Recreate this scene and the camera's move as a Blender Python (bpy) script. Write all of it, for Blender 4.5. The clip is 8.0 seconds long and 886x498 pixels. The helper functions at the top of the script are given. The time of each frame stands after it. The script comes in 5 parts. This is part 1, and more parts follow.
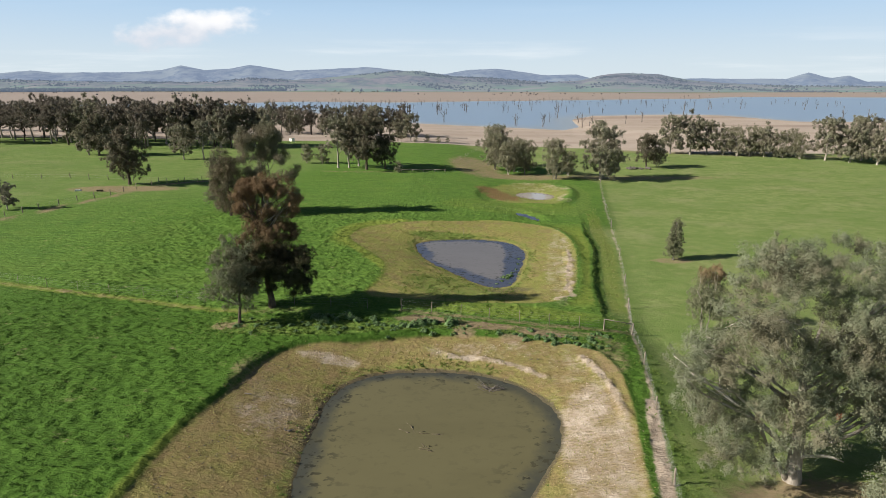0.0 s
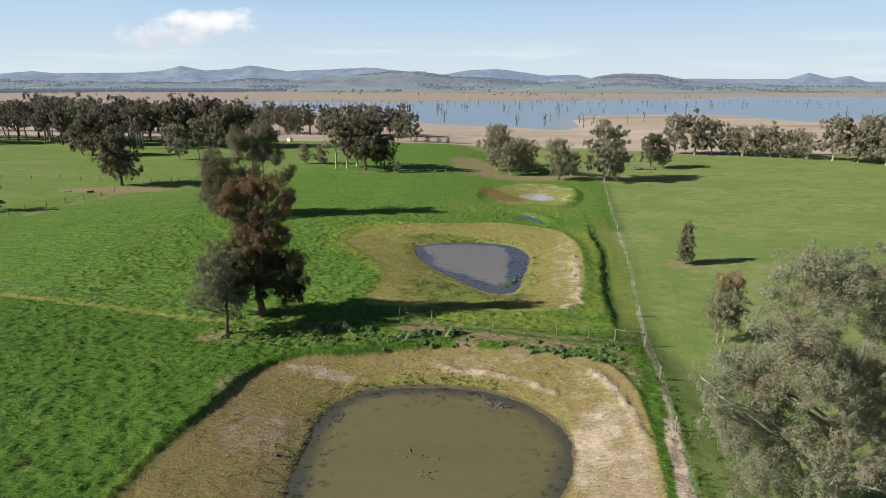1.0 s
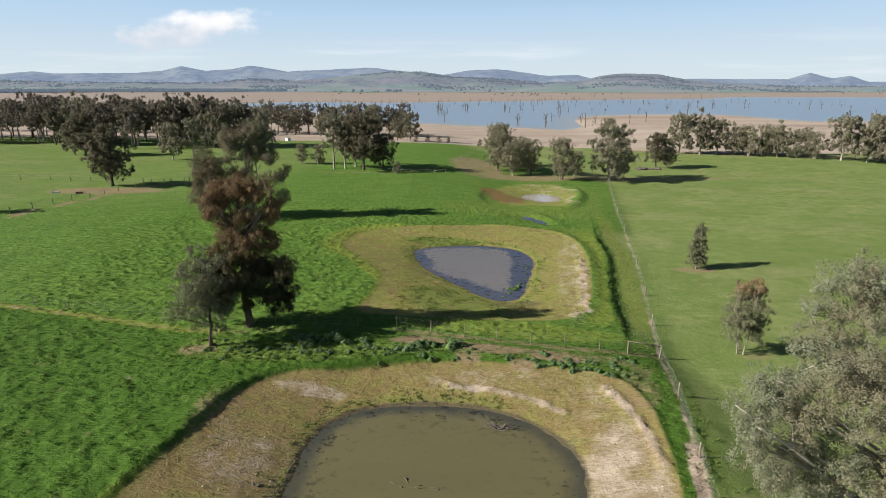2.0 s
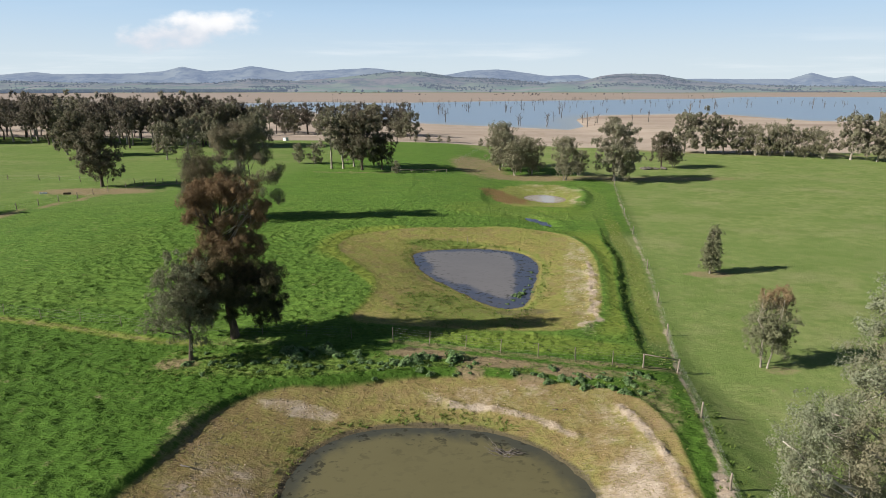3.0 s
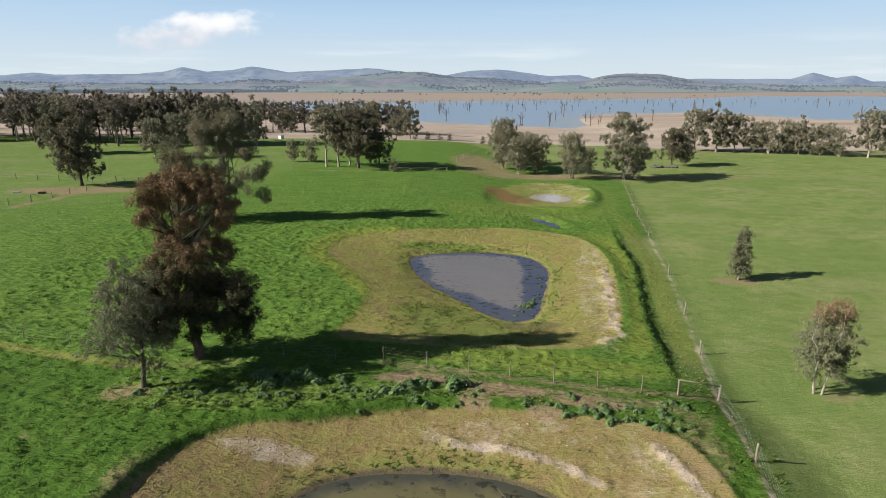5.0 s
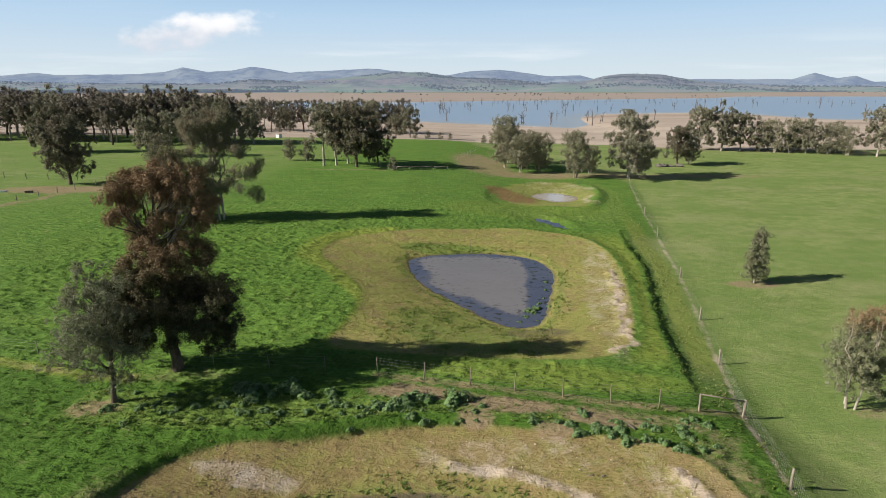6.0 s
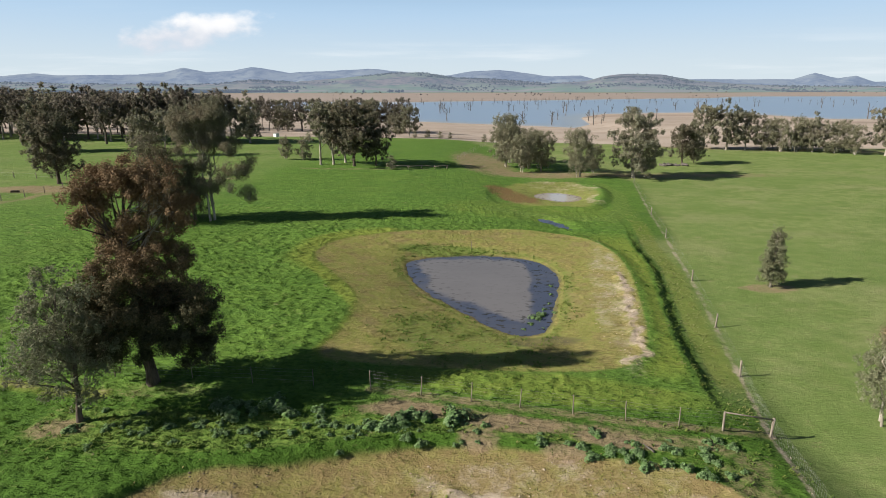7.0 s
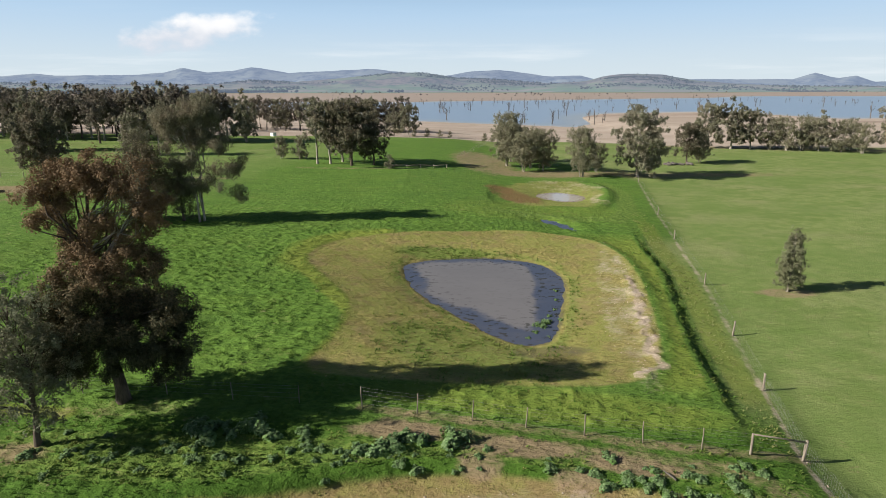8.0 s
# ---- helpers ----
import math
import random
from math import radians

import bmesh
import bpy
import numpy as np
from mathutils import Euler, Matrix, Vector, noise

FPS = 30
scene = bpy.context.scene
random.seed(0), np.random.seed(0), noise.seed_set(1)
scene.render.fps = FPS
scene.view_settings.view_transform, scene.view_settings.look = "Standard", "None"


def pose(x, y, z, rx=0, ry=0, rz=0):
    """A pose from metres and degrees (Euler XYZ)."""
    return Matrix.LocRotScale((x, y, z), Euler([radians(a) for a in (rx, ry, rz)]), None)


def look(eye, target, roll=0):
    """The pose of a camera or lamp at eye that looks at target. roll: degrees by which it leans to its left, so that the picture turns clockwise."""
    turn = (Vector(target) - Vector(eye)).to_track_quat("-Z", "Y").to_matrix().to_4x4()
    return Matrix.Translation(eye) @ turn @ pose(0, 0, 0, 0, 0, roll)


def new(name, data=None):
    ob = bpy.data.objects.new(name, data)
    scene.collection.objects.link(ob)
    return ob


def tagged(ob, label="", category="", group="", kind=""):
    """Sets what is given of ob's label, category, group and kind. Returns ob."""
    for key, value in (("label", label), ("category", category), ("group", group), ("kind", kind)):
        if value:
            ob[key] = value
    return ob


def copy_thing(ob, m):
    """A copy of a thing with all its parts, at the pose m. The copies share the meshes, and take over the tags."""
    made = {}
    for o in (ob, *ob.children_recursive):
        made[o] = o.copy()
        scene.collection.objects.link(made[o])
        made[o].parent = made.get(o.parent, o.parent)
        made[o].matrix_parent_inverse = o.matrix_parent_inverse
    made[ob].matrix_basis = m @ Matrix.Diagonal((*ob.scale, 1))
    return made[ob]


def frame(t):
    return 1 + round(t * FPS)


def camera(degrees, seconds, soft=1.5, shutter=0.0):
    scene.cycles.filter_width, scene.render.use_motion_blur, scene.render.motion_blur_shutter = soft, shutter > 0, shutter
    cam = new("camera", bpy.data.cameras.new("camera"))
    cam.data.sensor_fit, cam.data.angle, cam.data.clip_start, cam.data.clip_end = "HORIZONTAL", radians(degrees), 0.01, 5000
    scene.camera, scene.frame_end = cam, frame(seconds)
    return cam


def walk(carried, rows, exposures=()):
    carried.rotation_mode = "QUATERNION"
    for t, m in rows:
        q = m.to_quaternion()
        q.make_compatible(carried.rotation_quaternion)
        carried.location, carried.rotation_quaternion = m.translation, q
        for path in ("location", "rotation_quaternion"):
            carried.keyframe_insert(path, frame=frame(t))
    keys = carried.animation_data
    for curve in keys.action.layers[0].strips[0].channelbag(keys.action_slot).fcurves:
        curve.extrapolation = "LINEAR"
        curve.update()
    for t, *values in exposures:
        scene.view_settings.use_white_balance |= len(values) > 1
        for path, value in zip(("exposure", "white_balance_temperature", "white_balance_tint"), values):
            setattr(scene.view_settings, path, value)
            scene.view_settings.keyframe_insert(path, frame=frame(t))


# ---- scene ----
cam = camera(75.5, 8.0, soft=0.8)
METRES, EYE, TILT, LEAN, TURN = 30.0, 25.0, -16.2, 0.0, 0.0
ROWS = [
    (0.0, 0.0, 0.0, 0.0, -0.0, 0.0, 0.0),
    (0.5, -0.0007, 0.058, 0.0085, 0.02, 0.02, 0.01),
    (1.0, -0.0015, 0.1249, 0.0177, 0.03, 0.04, 0.01),
    (1.5, -0.0009, 0.1893, 0.0265, 0.05, 0.05, 0.01),
    (3.0, 0.0027, 0.3964, 0.0502, 0.16, 0.1, 0.05),
    (3.5, 0.0041, 0.4591, 0.0562, 0.2, 0.11, 0.06),
    (4.0, 0.0053, 0.5254, 0.0607, 0.23, 0.13, 0.05),
    (4.5, 0.0058, 0.5861, 0.0639, 0.23, 0.13, 0.07),
    (6.0, 0.0101, 0.7684, 0.0698, 0.32, 0.18, 0.06),
    (6.5, 0.0115, 0.8237, 0.0732, 0.32, 0.19, 0.08),
    (7.0, 0.0127, 0.8831, 0.0772, 0.34, 0.21, 0.08),
    (7.5, 0.014, 0.9374, 0.0808, 0.35, 0.22, 0.09),
    (8.0, 0.0157, 0.9954, 0.0859, 0.34, 0.23, 0.11),
]
walk(cam, [(t, pose(0, 0, EYE, TILT, LEAN, TURN) @ pose(METRES * x, METRES * y, METRES * z, 90 + pitch, roll, yaw)) for t, x, y, z, yaw, pitch, roll in ROWS])


# ---- world, sun ----
SUN_TO = Vector((-0.97, -0.21, 0.535)).normalized()
world = bpy.data.worlds.new("sky")
scene.world = world
world.use_nodes = True


def math_node(tree, op, a, b=None, c=None, clamp=False):
    n = tree.nodes.new("ShaderNodeMath")
    n.operation = op
    n.use_clamp = clamp
    for i, v in enumerate((a, b, c)):
        if v is None:
            continue
        if isinstance(v, (int, float)):
            n.inputs[i].default_value = v
        else:
            tree.links.new(v, n.inputs[i])
    return n.outputs[0]


def mix_col(tree, fac, a, b, mode="MIX"):
    n = tree.nodes.new("ShaderNodeMix")
    n.data_type = "RGBA"
    n.blend_type = mode
    n.clamp_factor = True
    for sock, v in ((n.inputs[0], fac), (n.inputs[6], a), (n.inputs[7], b)):
        if isinstance(v, (int, float)):
            sock.default_value = v
        elif isinstance(v, tuple):
            sock.default_value = (*v, 1) if len(v) == 3 else v
        else:
            tree.links.new(v, sock)
    return n.outputs[2]


def ramp(tree, val, lo, hi, a=0.0, b=1.0):
    n = tree.nodes.new("ShaderNodeMapRange")
    n.interpolation_type = "SMOOTHSTEP"
    tree.links.new(val, n.inputs[0])
    n.inputs[1].default_value, n.inputs[2].default_value = lo, hi
    n.inputs[3].default_value, n.inputs[4].default_value = a, b
    return n.outputs[0]


def noise_tex(tree, vec, scale, detail=4.0, rough=0.55, stretch=None, shift=(0, 0, 0)):
    if stretch or shift != (0, 0, 0):
        m = tree.nodes.new("ShaderNodeMapping")
        m.inputs["Scale"].default_value = stretch or (1, 1, 1)
        m.inputs["Location"].default_value = shift
        tree.links.new(vec, m.inputs[0])
        vec = m.outputs[0]
    n = tree.nodes.new("ShaderNodeTexNoise")
    n.inputs["Scale"].default_value = scale
    n.inputs["Detail"].default_value = detail
    n.inputs["Roughness"].default_value = rough
    tree.links.new(vec, n.inputs["Vector"])
    return n.outputs[0]


def build_sky():
    nt = world.node_tree
    nt.nodes.clear()
    out = nt.nodes.new("ShaderNodeOutputWorld")
    bg = nt.nodes.new("ShaderNodeBackground")
    bg.inputs[1].default_value = SKY
    sky = nt.nodes.new("ShaderNodeTexSky")
    sky.sky_type = "NISHITA"
    sky.sun_disc = False
    sky.sun_elevation = math.asin(SUN_TO.z)
    sky.sun_rotation = math.atan2(SUN_TO.x, SUN_TO.y)
    sky.altitude, sky.air_density, sky.dust_density, sky.ozone_density = 300, 1.0, 0.6, 2.0
    # thin cirrus streaks and one fair-weather cumulus, in the plane of the sky ahead
    co = nt.nodes.new("ShaderNodeTexCoord").outputs["Generated"]
    sep = nt.nodes.new("ShaderNodeSeparateXYZ")
    nt.links.new(co, sep.inputs[0])
    x, y, z = sep.outputs
    ya = math_node(nt, "MAXIMUM", y, 0.2)
    u, v = math_node(nt, "DIVIDE", x, ya), math_node(nt, "DIVIDE", z, ya)
    cmb = nt.nodes.new("ShaderNodeCombineXYZ")
    nt.links.new(u, cmb.inputs[0])
    nt.links.new(v, cmb.inputs[1])
    uv = cmb.outputs[0]
    streak = noise_tex(nt, uv, 2.2, 6, 0.6, (1.0, 14.0, 1), (3.1, 0.4, 0))
    air = mix_col(nt, ramp(nt, z, 0.0, 0.15), HAZE_LOW, HAZE_HIGH)
    col = mix_col(nt, ramp(nt, z, 0.26, 0.10, 0.0, 0.92), sky.outputs[0], air)
    veil = math_node(nt, "MULTIPLY", ramp(nt, streak, 0.50, 0.74), ramp(nt, v, 0.10, 0.015, 0.05, 0.6))
    col = mix_col(nt, veil, col, CLOUD)
    puff = noise_tex(nt, uv, 13.0, 6, 0.54, (1.0, 1.7, 1), (0.37, 0.2, 0))
    du = math_node(nt, "DIVIDE", math_node(nt, "SUBTRACT", u, -0.418), 0.165)
    tilt = math_node(nt, "MULTIPLY", math_node(nt, "SUBTRACT", u, -0.415), 0.11)
    dv = math_node(nt, "DIVIDE", math_node(nt, "SUBTRACT", math_node(nt, "SUBTRACT", v, 0.087), tilt), 0.036)
    r = math_node(nt, "ADD", math_node(nt, "POWER", math_node(nt, "ABSOLUTE", du), 2.0), math_node(nt, "POWER", math_node(nt, "ABSOLUTE", dv), 2.0))
    body = math_node(nt, "SUBTRACT", math_node(nt, "ADD", math_node(nt, "MULTIPLY", puff, 2.2), -0.44), r)
    cum = ramp(nt, body, -0.05, 0.60)
    lit = math_node(nt, "ADD", math_node(nt, "MULTIPLY", puff, 2.4), math_node(nt, "MULTIPLY", du, 0.55))
    shade = ramp(nt, math_node(nt, "ADD", dv, lit), 0.5, 1.9)
    ccol = mix_col(nt, shade, CLOUD_BASE, CLOUD_TOP)
    col = mix_col(nt, math_node(nt, "MULTIPLY", cum, 0.92), col, ccol)
    nt.links.new(col, bg.inputs[0])
    nt.links.new(bg.outputs[0], out.inputs[0])


SKY = 0.032
HAZE_LOW, HAZE_HIGH = (13.2, 15.2, 16.5), (8.6, 12.5, 16.9)
CLOUD, CLOUD_BASE, CLOUD_TOP = (17.0, 17.9, 18.5), (13.6, 14.2, 15.6), (19.6, 19.4, 19.4)
build_sky()

sun = new("sun", bpy.data.lights.new("sun", "SUN"))
sun.data.energy, sun.data.angle, sun.data.color = 5.0, radians(0.53), (1.0, 0.94, 0.84)
sun.matrix_world = look(SUN_TO * 100, (0, 0, 0))
scene.view_settings.exposure = 0.75

# ---- materials ----


def material(name, rough=0.9):
    m = bpy.data.materials.new(name)
    m.use_nodes = True
    nt = m.node_tree
    b = nt.nodes["Principled BSDF"]
    b.inputs["Roughness"].default_value = rough
    b.inputs["Specular IOR Level"].default_value = 0.25
    return m, nt, b


def coords(nt, which="Object"):
    return nt.nodes.new("ShaderNodeTexCoord").outputs[which]


def bump(nt, b, height, strength, dist):
    n = nt.nodes.new("ShaderNodeBump")
    n.inputs["Strength"].default_value, n.inputs["Distance"].default_value = strength, dist
    nt.links.new(height, n.inputs["Height"])
    nt.links.new(n.outputs[0], b.inputs["Normal"])


def ground_material():
    m, nt, b = material("paddock_ground", 0.95)
    b.inputs["Specular IOR Level"].default_value = 0.1
    co = coords(nt)

    def attr(name):
        a = nt.nodes.new("ShaderNodeAttribute")
        a.attribute_name = name
        s = nt.nodes.new("ShaderNodeSeparateColor")
        nt.links.new(a.outputs["Color"], s.inputs[0])
        return (*s.outputs, a.outputs["Alpha"])

    dry, bare, sand, pale = attr("zone_a")
    red, weed, yellow, far = attr("zone_b")
    # rank marks the near paddock, where the grass colour is darkened
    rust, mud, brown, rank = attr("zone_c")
    big = noise_tex(nt, co, 0.09, 4)
    mid = noise_tex(nt, co, 0.55, 5, 0.6)
    tuft = noise_tex(nt, co, 2.4, 4, 0.65, (0.8, 1.5, 1))
    fine = noise_tex(nt, co, 9.0, 3, 0.7)

    def edge(mask, n, amount=0.7, soft=0.22):
        v = math_node(nt, "ADD", mask, math_node(nt, "MULTIPLY", math_node(nt, "SUBTRACT", n, 0.5), amount))
        return ramp(nt, v, 0.5 - soft, 0.5 + soft)

    lush = mix_col(nt, ramp(nt, tuft, 0.3, 0.7), (0.060, 0.118, 0.019), (0.130, 0.232, 0.041))
    lush = mix_col(nt, ramp(nt, mid, 0.48, 0.75, 0, 0.25), lush, (0.128, 0.212, 0.030))
    lush = mix_col(nt, ramp(nt, big, 0.45, 0.7, 0, 0.4), lush, (0.118, 0.180, 0.036))
    lush = mix_col(nt, ramp(nt, noise_tex(nt, co, 0.22, 4, 0.6, (0.6, 1.4, 1), (2, 9, 0)), 0.46, 0.66, 0, 0.35), lush, (0.056, 0.122, 0.022))
    # streaks of shading across the tufts, dark and light, put into the grass colour
    tuft_shade = noise_tex(nt, co, 0.85, 4, 0.65, (0.32, 1.5, 1), (6, 1, 0))
    lush = mix_col(nt, ramp(nt, tuft_shade, 0.52, 0.68, 0, 0.4), lush, (0.052, 0.108, 0.018))
    lush = mix_col(nt, ramp(nt, tuft_shade, 0.48, 0.32, 0, 0.4), lush, (0.142, 0.240, 0.040))
    # deeper near-paddock green, with the shade among its blades put into the colour
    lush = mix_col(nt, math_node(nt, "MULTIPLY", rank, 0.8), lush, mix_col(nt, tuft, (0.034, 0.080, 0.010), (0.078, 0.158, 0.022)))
    palec = mix_col(nt, ramp(nt, mid, 0.3, 0.7), (0.158, 0.216, 0.064), (0.226, 0.266, 0.096))
    palec = mix_col(nt, ramp(nt, noise_tex(nt, co, 0.07, 5, 0.6, (0.8, 1.2, 1)), 0.44, 0.70, 0, 0.6), palec, (0.278, 0.264, 0.136))
    palec = mix_col(nt, ramp(nt, noise_tex(nt, co, 0.25, 4, 0.6, (0.8, 1.3, 1), (1, 4, 0)), 0.46, 0.66, 0, 0.6), palec, (0.118, 0.180, 0.042))
    palec = mix_col(nt, ramp(nt, tuft_shade, 0.52, 0.70, 0, 0.15), palec, (0.100, 0.150, 0.036))
    palec = mix_col(nt, ramp(nt, fine, 0.40, 0.72, 0, 0.6), palec, (0.085, 0.130, 0.030))
    palec = mix_col(nt, ramp(nt, noise_tex(nt, co, 0.045, 4, 0.6, None, (9, 9, 0)), 0.44, 0.62, 0, 0.55), palec, (0.128, 0.190, 0.050))
    col = mix_col(nt, pale, lush, palec)
    col = mix_col(nt, math_node(nt, "MULTIPLY", edge(yellow, mid, 0.4, 0.35), 0.8), col, mix_col(nt, tuft, (0.150, 0.195, 0.034), (0.222, 0.250, 0.048)))
    dryc = mix_col(nt, ramp(nt, tuft, 0.35, 0.68), (0.186, 0.167, 0.056), (0.326, 0.280, 0.103))
    dryc = mix_col(nt, ramp(nt, mid, 0.37, 0.58, 0, 0.7), dryc, (0.220, 0.244, 0.060))
    dryc = mix_col(nt, ramp(nt, noise_tex(nt, co, 0.33, 4, 0.6, None, (7, 2, 0)), 0.50, 0.68, 0, 0.8), dryc, (0.232, 0.186, 0.084))
    dryc = mix_col(nt, ramp(nt, fine, 0.58, 0.75, 0, 0.7), dryc, (0.40, 0.35, 0.23))
    dryc = mix_col(nt, ramp(nt, noise_tex(nt, co, 5.0, 3, 0.6, None, (3, 3, 0)), 0.60, 0.72, 0, 0.3), dryc, (0.110, 0.092, 0.044))
    dryc = mix_col(nt, math_node(nt, "MULTIPLY", brown, ramp(nt, noise_tex(nt, co, 0.8, 4, 0.6, None, (1, 8, 0)), 0.38, 0.62, 0.35, 0.85)), dryc, mix_col(nt, tuft, (0.158, 0.112, 0.050), (0.300, 0.222, 0.108)))
    col = mix_col(nt, edge(dry, mid, 0.4), col, dryc)
    weedc = mix_col(nt, ramp(nt, tuft, 0.3, 0.7), (0.066, 0.124, 0.022), (0.168, 0.238, 0.052))
    col = mix_col(nt, math_node(nt, "MULTIPLY", edge(weed, tuft), 0.85), col, weedc)
    speck = math_node(nt, "ADD", math_node(nt, "MULTIPLY", mid, 0.45), math_node(nt, "ADD", math_node(nt, "MULTIPLY", tuft, 0.35), math_node(nt, "MULTIPLY", fine, 0.20)))
    col = mix_col(nt, math_node(nt, "MULTIPLY", edge(red, speck, 2.2, 0.35), 0.85), col, mix_col(nt, tuft, (0.200, 0.135, 0.080), (0.330, 0.245, 0.165)))
    col = mix_col(nt, math_node(nt, "MULTIPLY", edge(rust, speck, 2.6, 0.4), 0.8), col, mix_col(nt, tuft, (0.130, 0.066, 0.034), (0.235, 0.130, 0.066)))
    col = mix_col(nt, math_node(nt, "MULTIPLY", edge(mud, speck, 1.6, 0.3), 0.9), col, mix_col(nt, tuft, (0.055, 0.048, 0.034), (0.130, 0.108, 0.072)))
    barec = mix_col(nt, ramp(nt, mid, 0.3, 0.72), (0.295, 0.230, 0.176), (0.450, 0.374, 0.296))
    barec = mix_col(nt, ramp(nt, fine, 0.5, 0.75, 0, 0.55), barec, (0.27, 0.20, 0.13))
    barec = mix_col(nt, ramp(nt, noise_tex(nt, co, 5.0, 3, 0.6, None, (3, 3, 0)), 0.58, 0.70, 0, 0.6), barec, (0.54, 0.48, 0.38))
    col = mix_col(nt, edge(bare, speck, 2.4, 0.34), col, barec)
    sandc = mix_col(nt, ramp(nt, noise_tex(nt, co, 0.02, 5, 0.6, (0.4, 1.5, 1)), 0.3, 0.7), (0.350, 0.284, 0.234), (0.440, 0.364, 0.302))
    sandc = mix_col(nt, ramp(nt, noise_tex(nt, co, 0.12, 4), 0.52, 0.72, 0, 0.45), sandc, (0.22, 0.195, 0.125))
    sandc = mix_col(nt, ramp(nt, noise_tex(nt, co, 0.006, 5, 0.6, (0.3, 2.2, 1), (2, 2, 0)), 0.52, 0.68, 0, 0.7), sandc, (0.230, 0.170, 0.140))
    sep = nt.nodes.new("ShaderNodeSeparateXYZ")
    nt.links.new(co, sep.inputs[0])
    # haze painted in: sand grows greyer in colour towards the far shore
    sandc = mix_col(nt, ramp(nt, sep.outputs[1], 600, 1000, 0, 0.85), sandc, mix_col(nt, mid, (0.250, 0.208, 0.184), (0.320, 0.272, 0.244)))
    col = mix_col(nt, edge(sand, big, 0.5, 0.3), col, sandc)
    farc = mix_col(nt, ramp(nt, noise_tex(nt, co, 0.0035, 3, 0.5, (0.7, 1.6, 1)), 0.40, 0.6), (0.135, 0.172, 0.105), (0.210, 0.196, 0.150))
    farc = mix_col(nt, ramp(nt, noise_tex(nt, co, 0.008, 5, 0.65, (0.6, 1.4, 1), (5, 0, 0)), 0.50, 0.62, 0, 0.7), farc, (0.110, 0.130, 0.110))
    col = mix_col(nt, far, col, farc)
    nt.links.new(col, b.inputs["Base Color"])
    lumps = noise_tex(nt, co, 1.0, 3, 0.6, (0.8, 1.5, 1), (5, 5, 0))
    grassy = math_node(nt, "SUBTRACT", 1.0, math_node(nt, "MAXIMUM", math_node(nt, "MULTIPLY", pale, 0.75), math_node(nt, "MAXIMUM", sand, dry)))
    h = math_node(nt, "ADD", math_node(nt, "MULTIPLY", tuft, math_node(nt, "SUBTRACT", 0.6, math_node(nt, "MULTIPLY", pale, 0.28))), math_node(nt, "ADD", math_node(nt, "MULTIPLY", fine, 0.25), math_node(nt, "MULTIPLY", lumps, math_node(nt, "MULTIPLY", grassy, 1.2))))
    bump(nt, b, h, 0.8, 0.30)
    return m


def water_material(name, deep, shallow, edge_lo, edge_hi, rough=0.06, wave=0.006, spots=True, ragged=3.0, grain=0.5):
    m, nt, b = material(name, rough)
    b.inputs["Specular IOR Level"].default_value = 0.5
    b.inputs["IOR"].default_value = 1.33
    co = coords(nt)
    a = nt.nodes.new("ShaderNodeAttribute")
    a.attribute_name = "shore"
    n = noise_tex(nt, co, grain, 4, 0.6)
    s = math_node(nt, "ADD", a.outputs["Fac"], math_node(nt, "MULTIPLY", math_node(nt, "SUBTRACT", n, 0.5), ragged))
    col = mix_col(nt, ramp(nt, s, edge_lo, edge_hi), shallow, deep)
    if spots:
        sp = ramp(nt, noise_tex(nt, co, 1.5, 4, 0.55, (0.9, 1.2, 1), (4, 1, 0)), 0.56, 0.64)
        near = ramp(nt, a.outputs["Fac"], edge_hi * 2.2, 0.0, 0.10, 0.95)
        col = mix_col(nt, math_node(nt, "MULTIPLY", sp, near), col, (0.030, 0.030, 0.022))
        slick = ramp(nt, noise_tex(nt, co, 0.16, 4, 0.6, (0.7, 1.3, 1), (1, 6, 0)), 0.42, 0.66, 0, 0.35)
        col = mix_col(nt, slick, col, tuple(0.78 * v for v in deep))
    nt.links.new(col, b.inputs["Base Color"])
    bump(nt, b, noise_tex(nt, co, 3.0, 3, 0.5), 0.25, wave)
    return m


def leaf_material(name, a, c, d, clump=0.5, trans=0.14, top=None):
    """Leaves: two greens by the leaf, a third tint by the clump or, with top, between two heights for fresh growth or a
    sunlit crown top.
    """
    m = bpy.data.materials.new(name)
    m.use_nodes = True
    nt = m.node_tree
    nt.nodes.clear()
    out = nt.nodes.new("ShaderNodeOutputMaterial")
    g = nt.nodes.new("ShaderNodeNewGeometry")
    co = coords(nt)
    rnd = g.outputs["Random Per Island"]
    col = mix_col(nt, rnd, a, c)
    patch = noise_tex(nt, co, clump, 3, 0.6)
    if top:
        sep = nt.nodes.new("ShaderNodeSeparateXYZ")
        nt.links.new(co, sep.inputs[0])
        span = top[1] - top[0]
        z = math_node(nt, "ADD", sep.outputs[2], math_node(nt, "MULTIPLY", math_node(nt, "SUBTRACT", patch, 0.5), span * 1.1))
        z = math_node(nt, "ADD", z, math_node(nt, "MULTIPLY", math_node(nt, "SUBTRACT", rnd, 0.5), span * 0.5))
        col = mix_col(nt, ramp(nt, z, top[0], top[1], 0, 0.9), col, d)
    else:
        col = mix_col(nt, ramp(nt, patch, 0.44, 0.62, 0, 0.85), col, d)
    p = nt.nodes.new("ShaderNodeBsdfPrincipled")
    p.inputs["Roughness"].default_value = 0.72
    p.inputs["Specular IOR Level"].default_value = 0.14
    t = nt.nodes.new("ShaderNodeBsdfTranslucent")
    mx = nt.nodes.new("ShaderNodeMixShader")
    mx.inputs[0].default_value = trans
    nt.links.new(col, p.inputs["Base Color"])
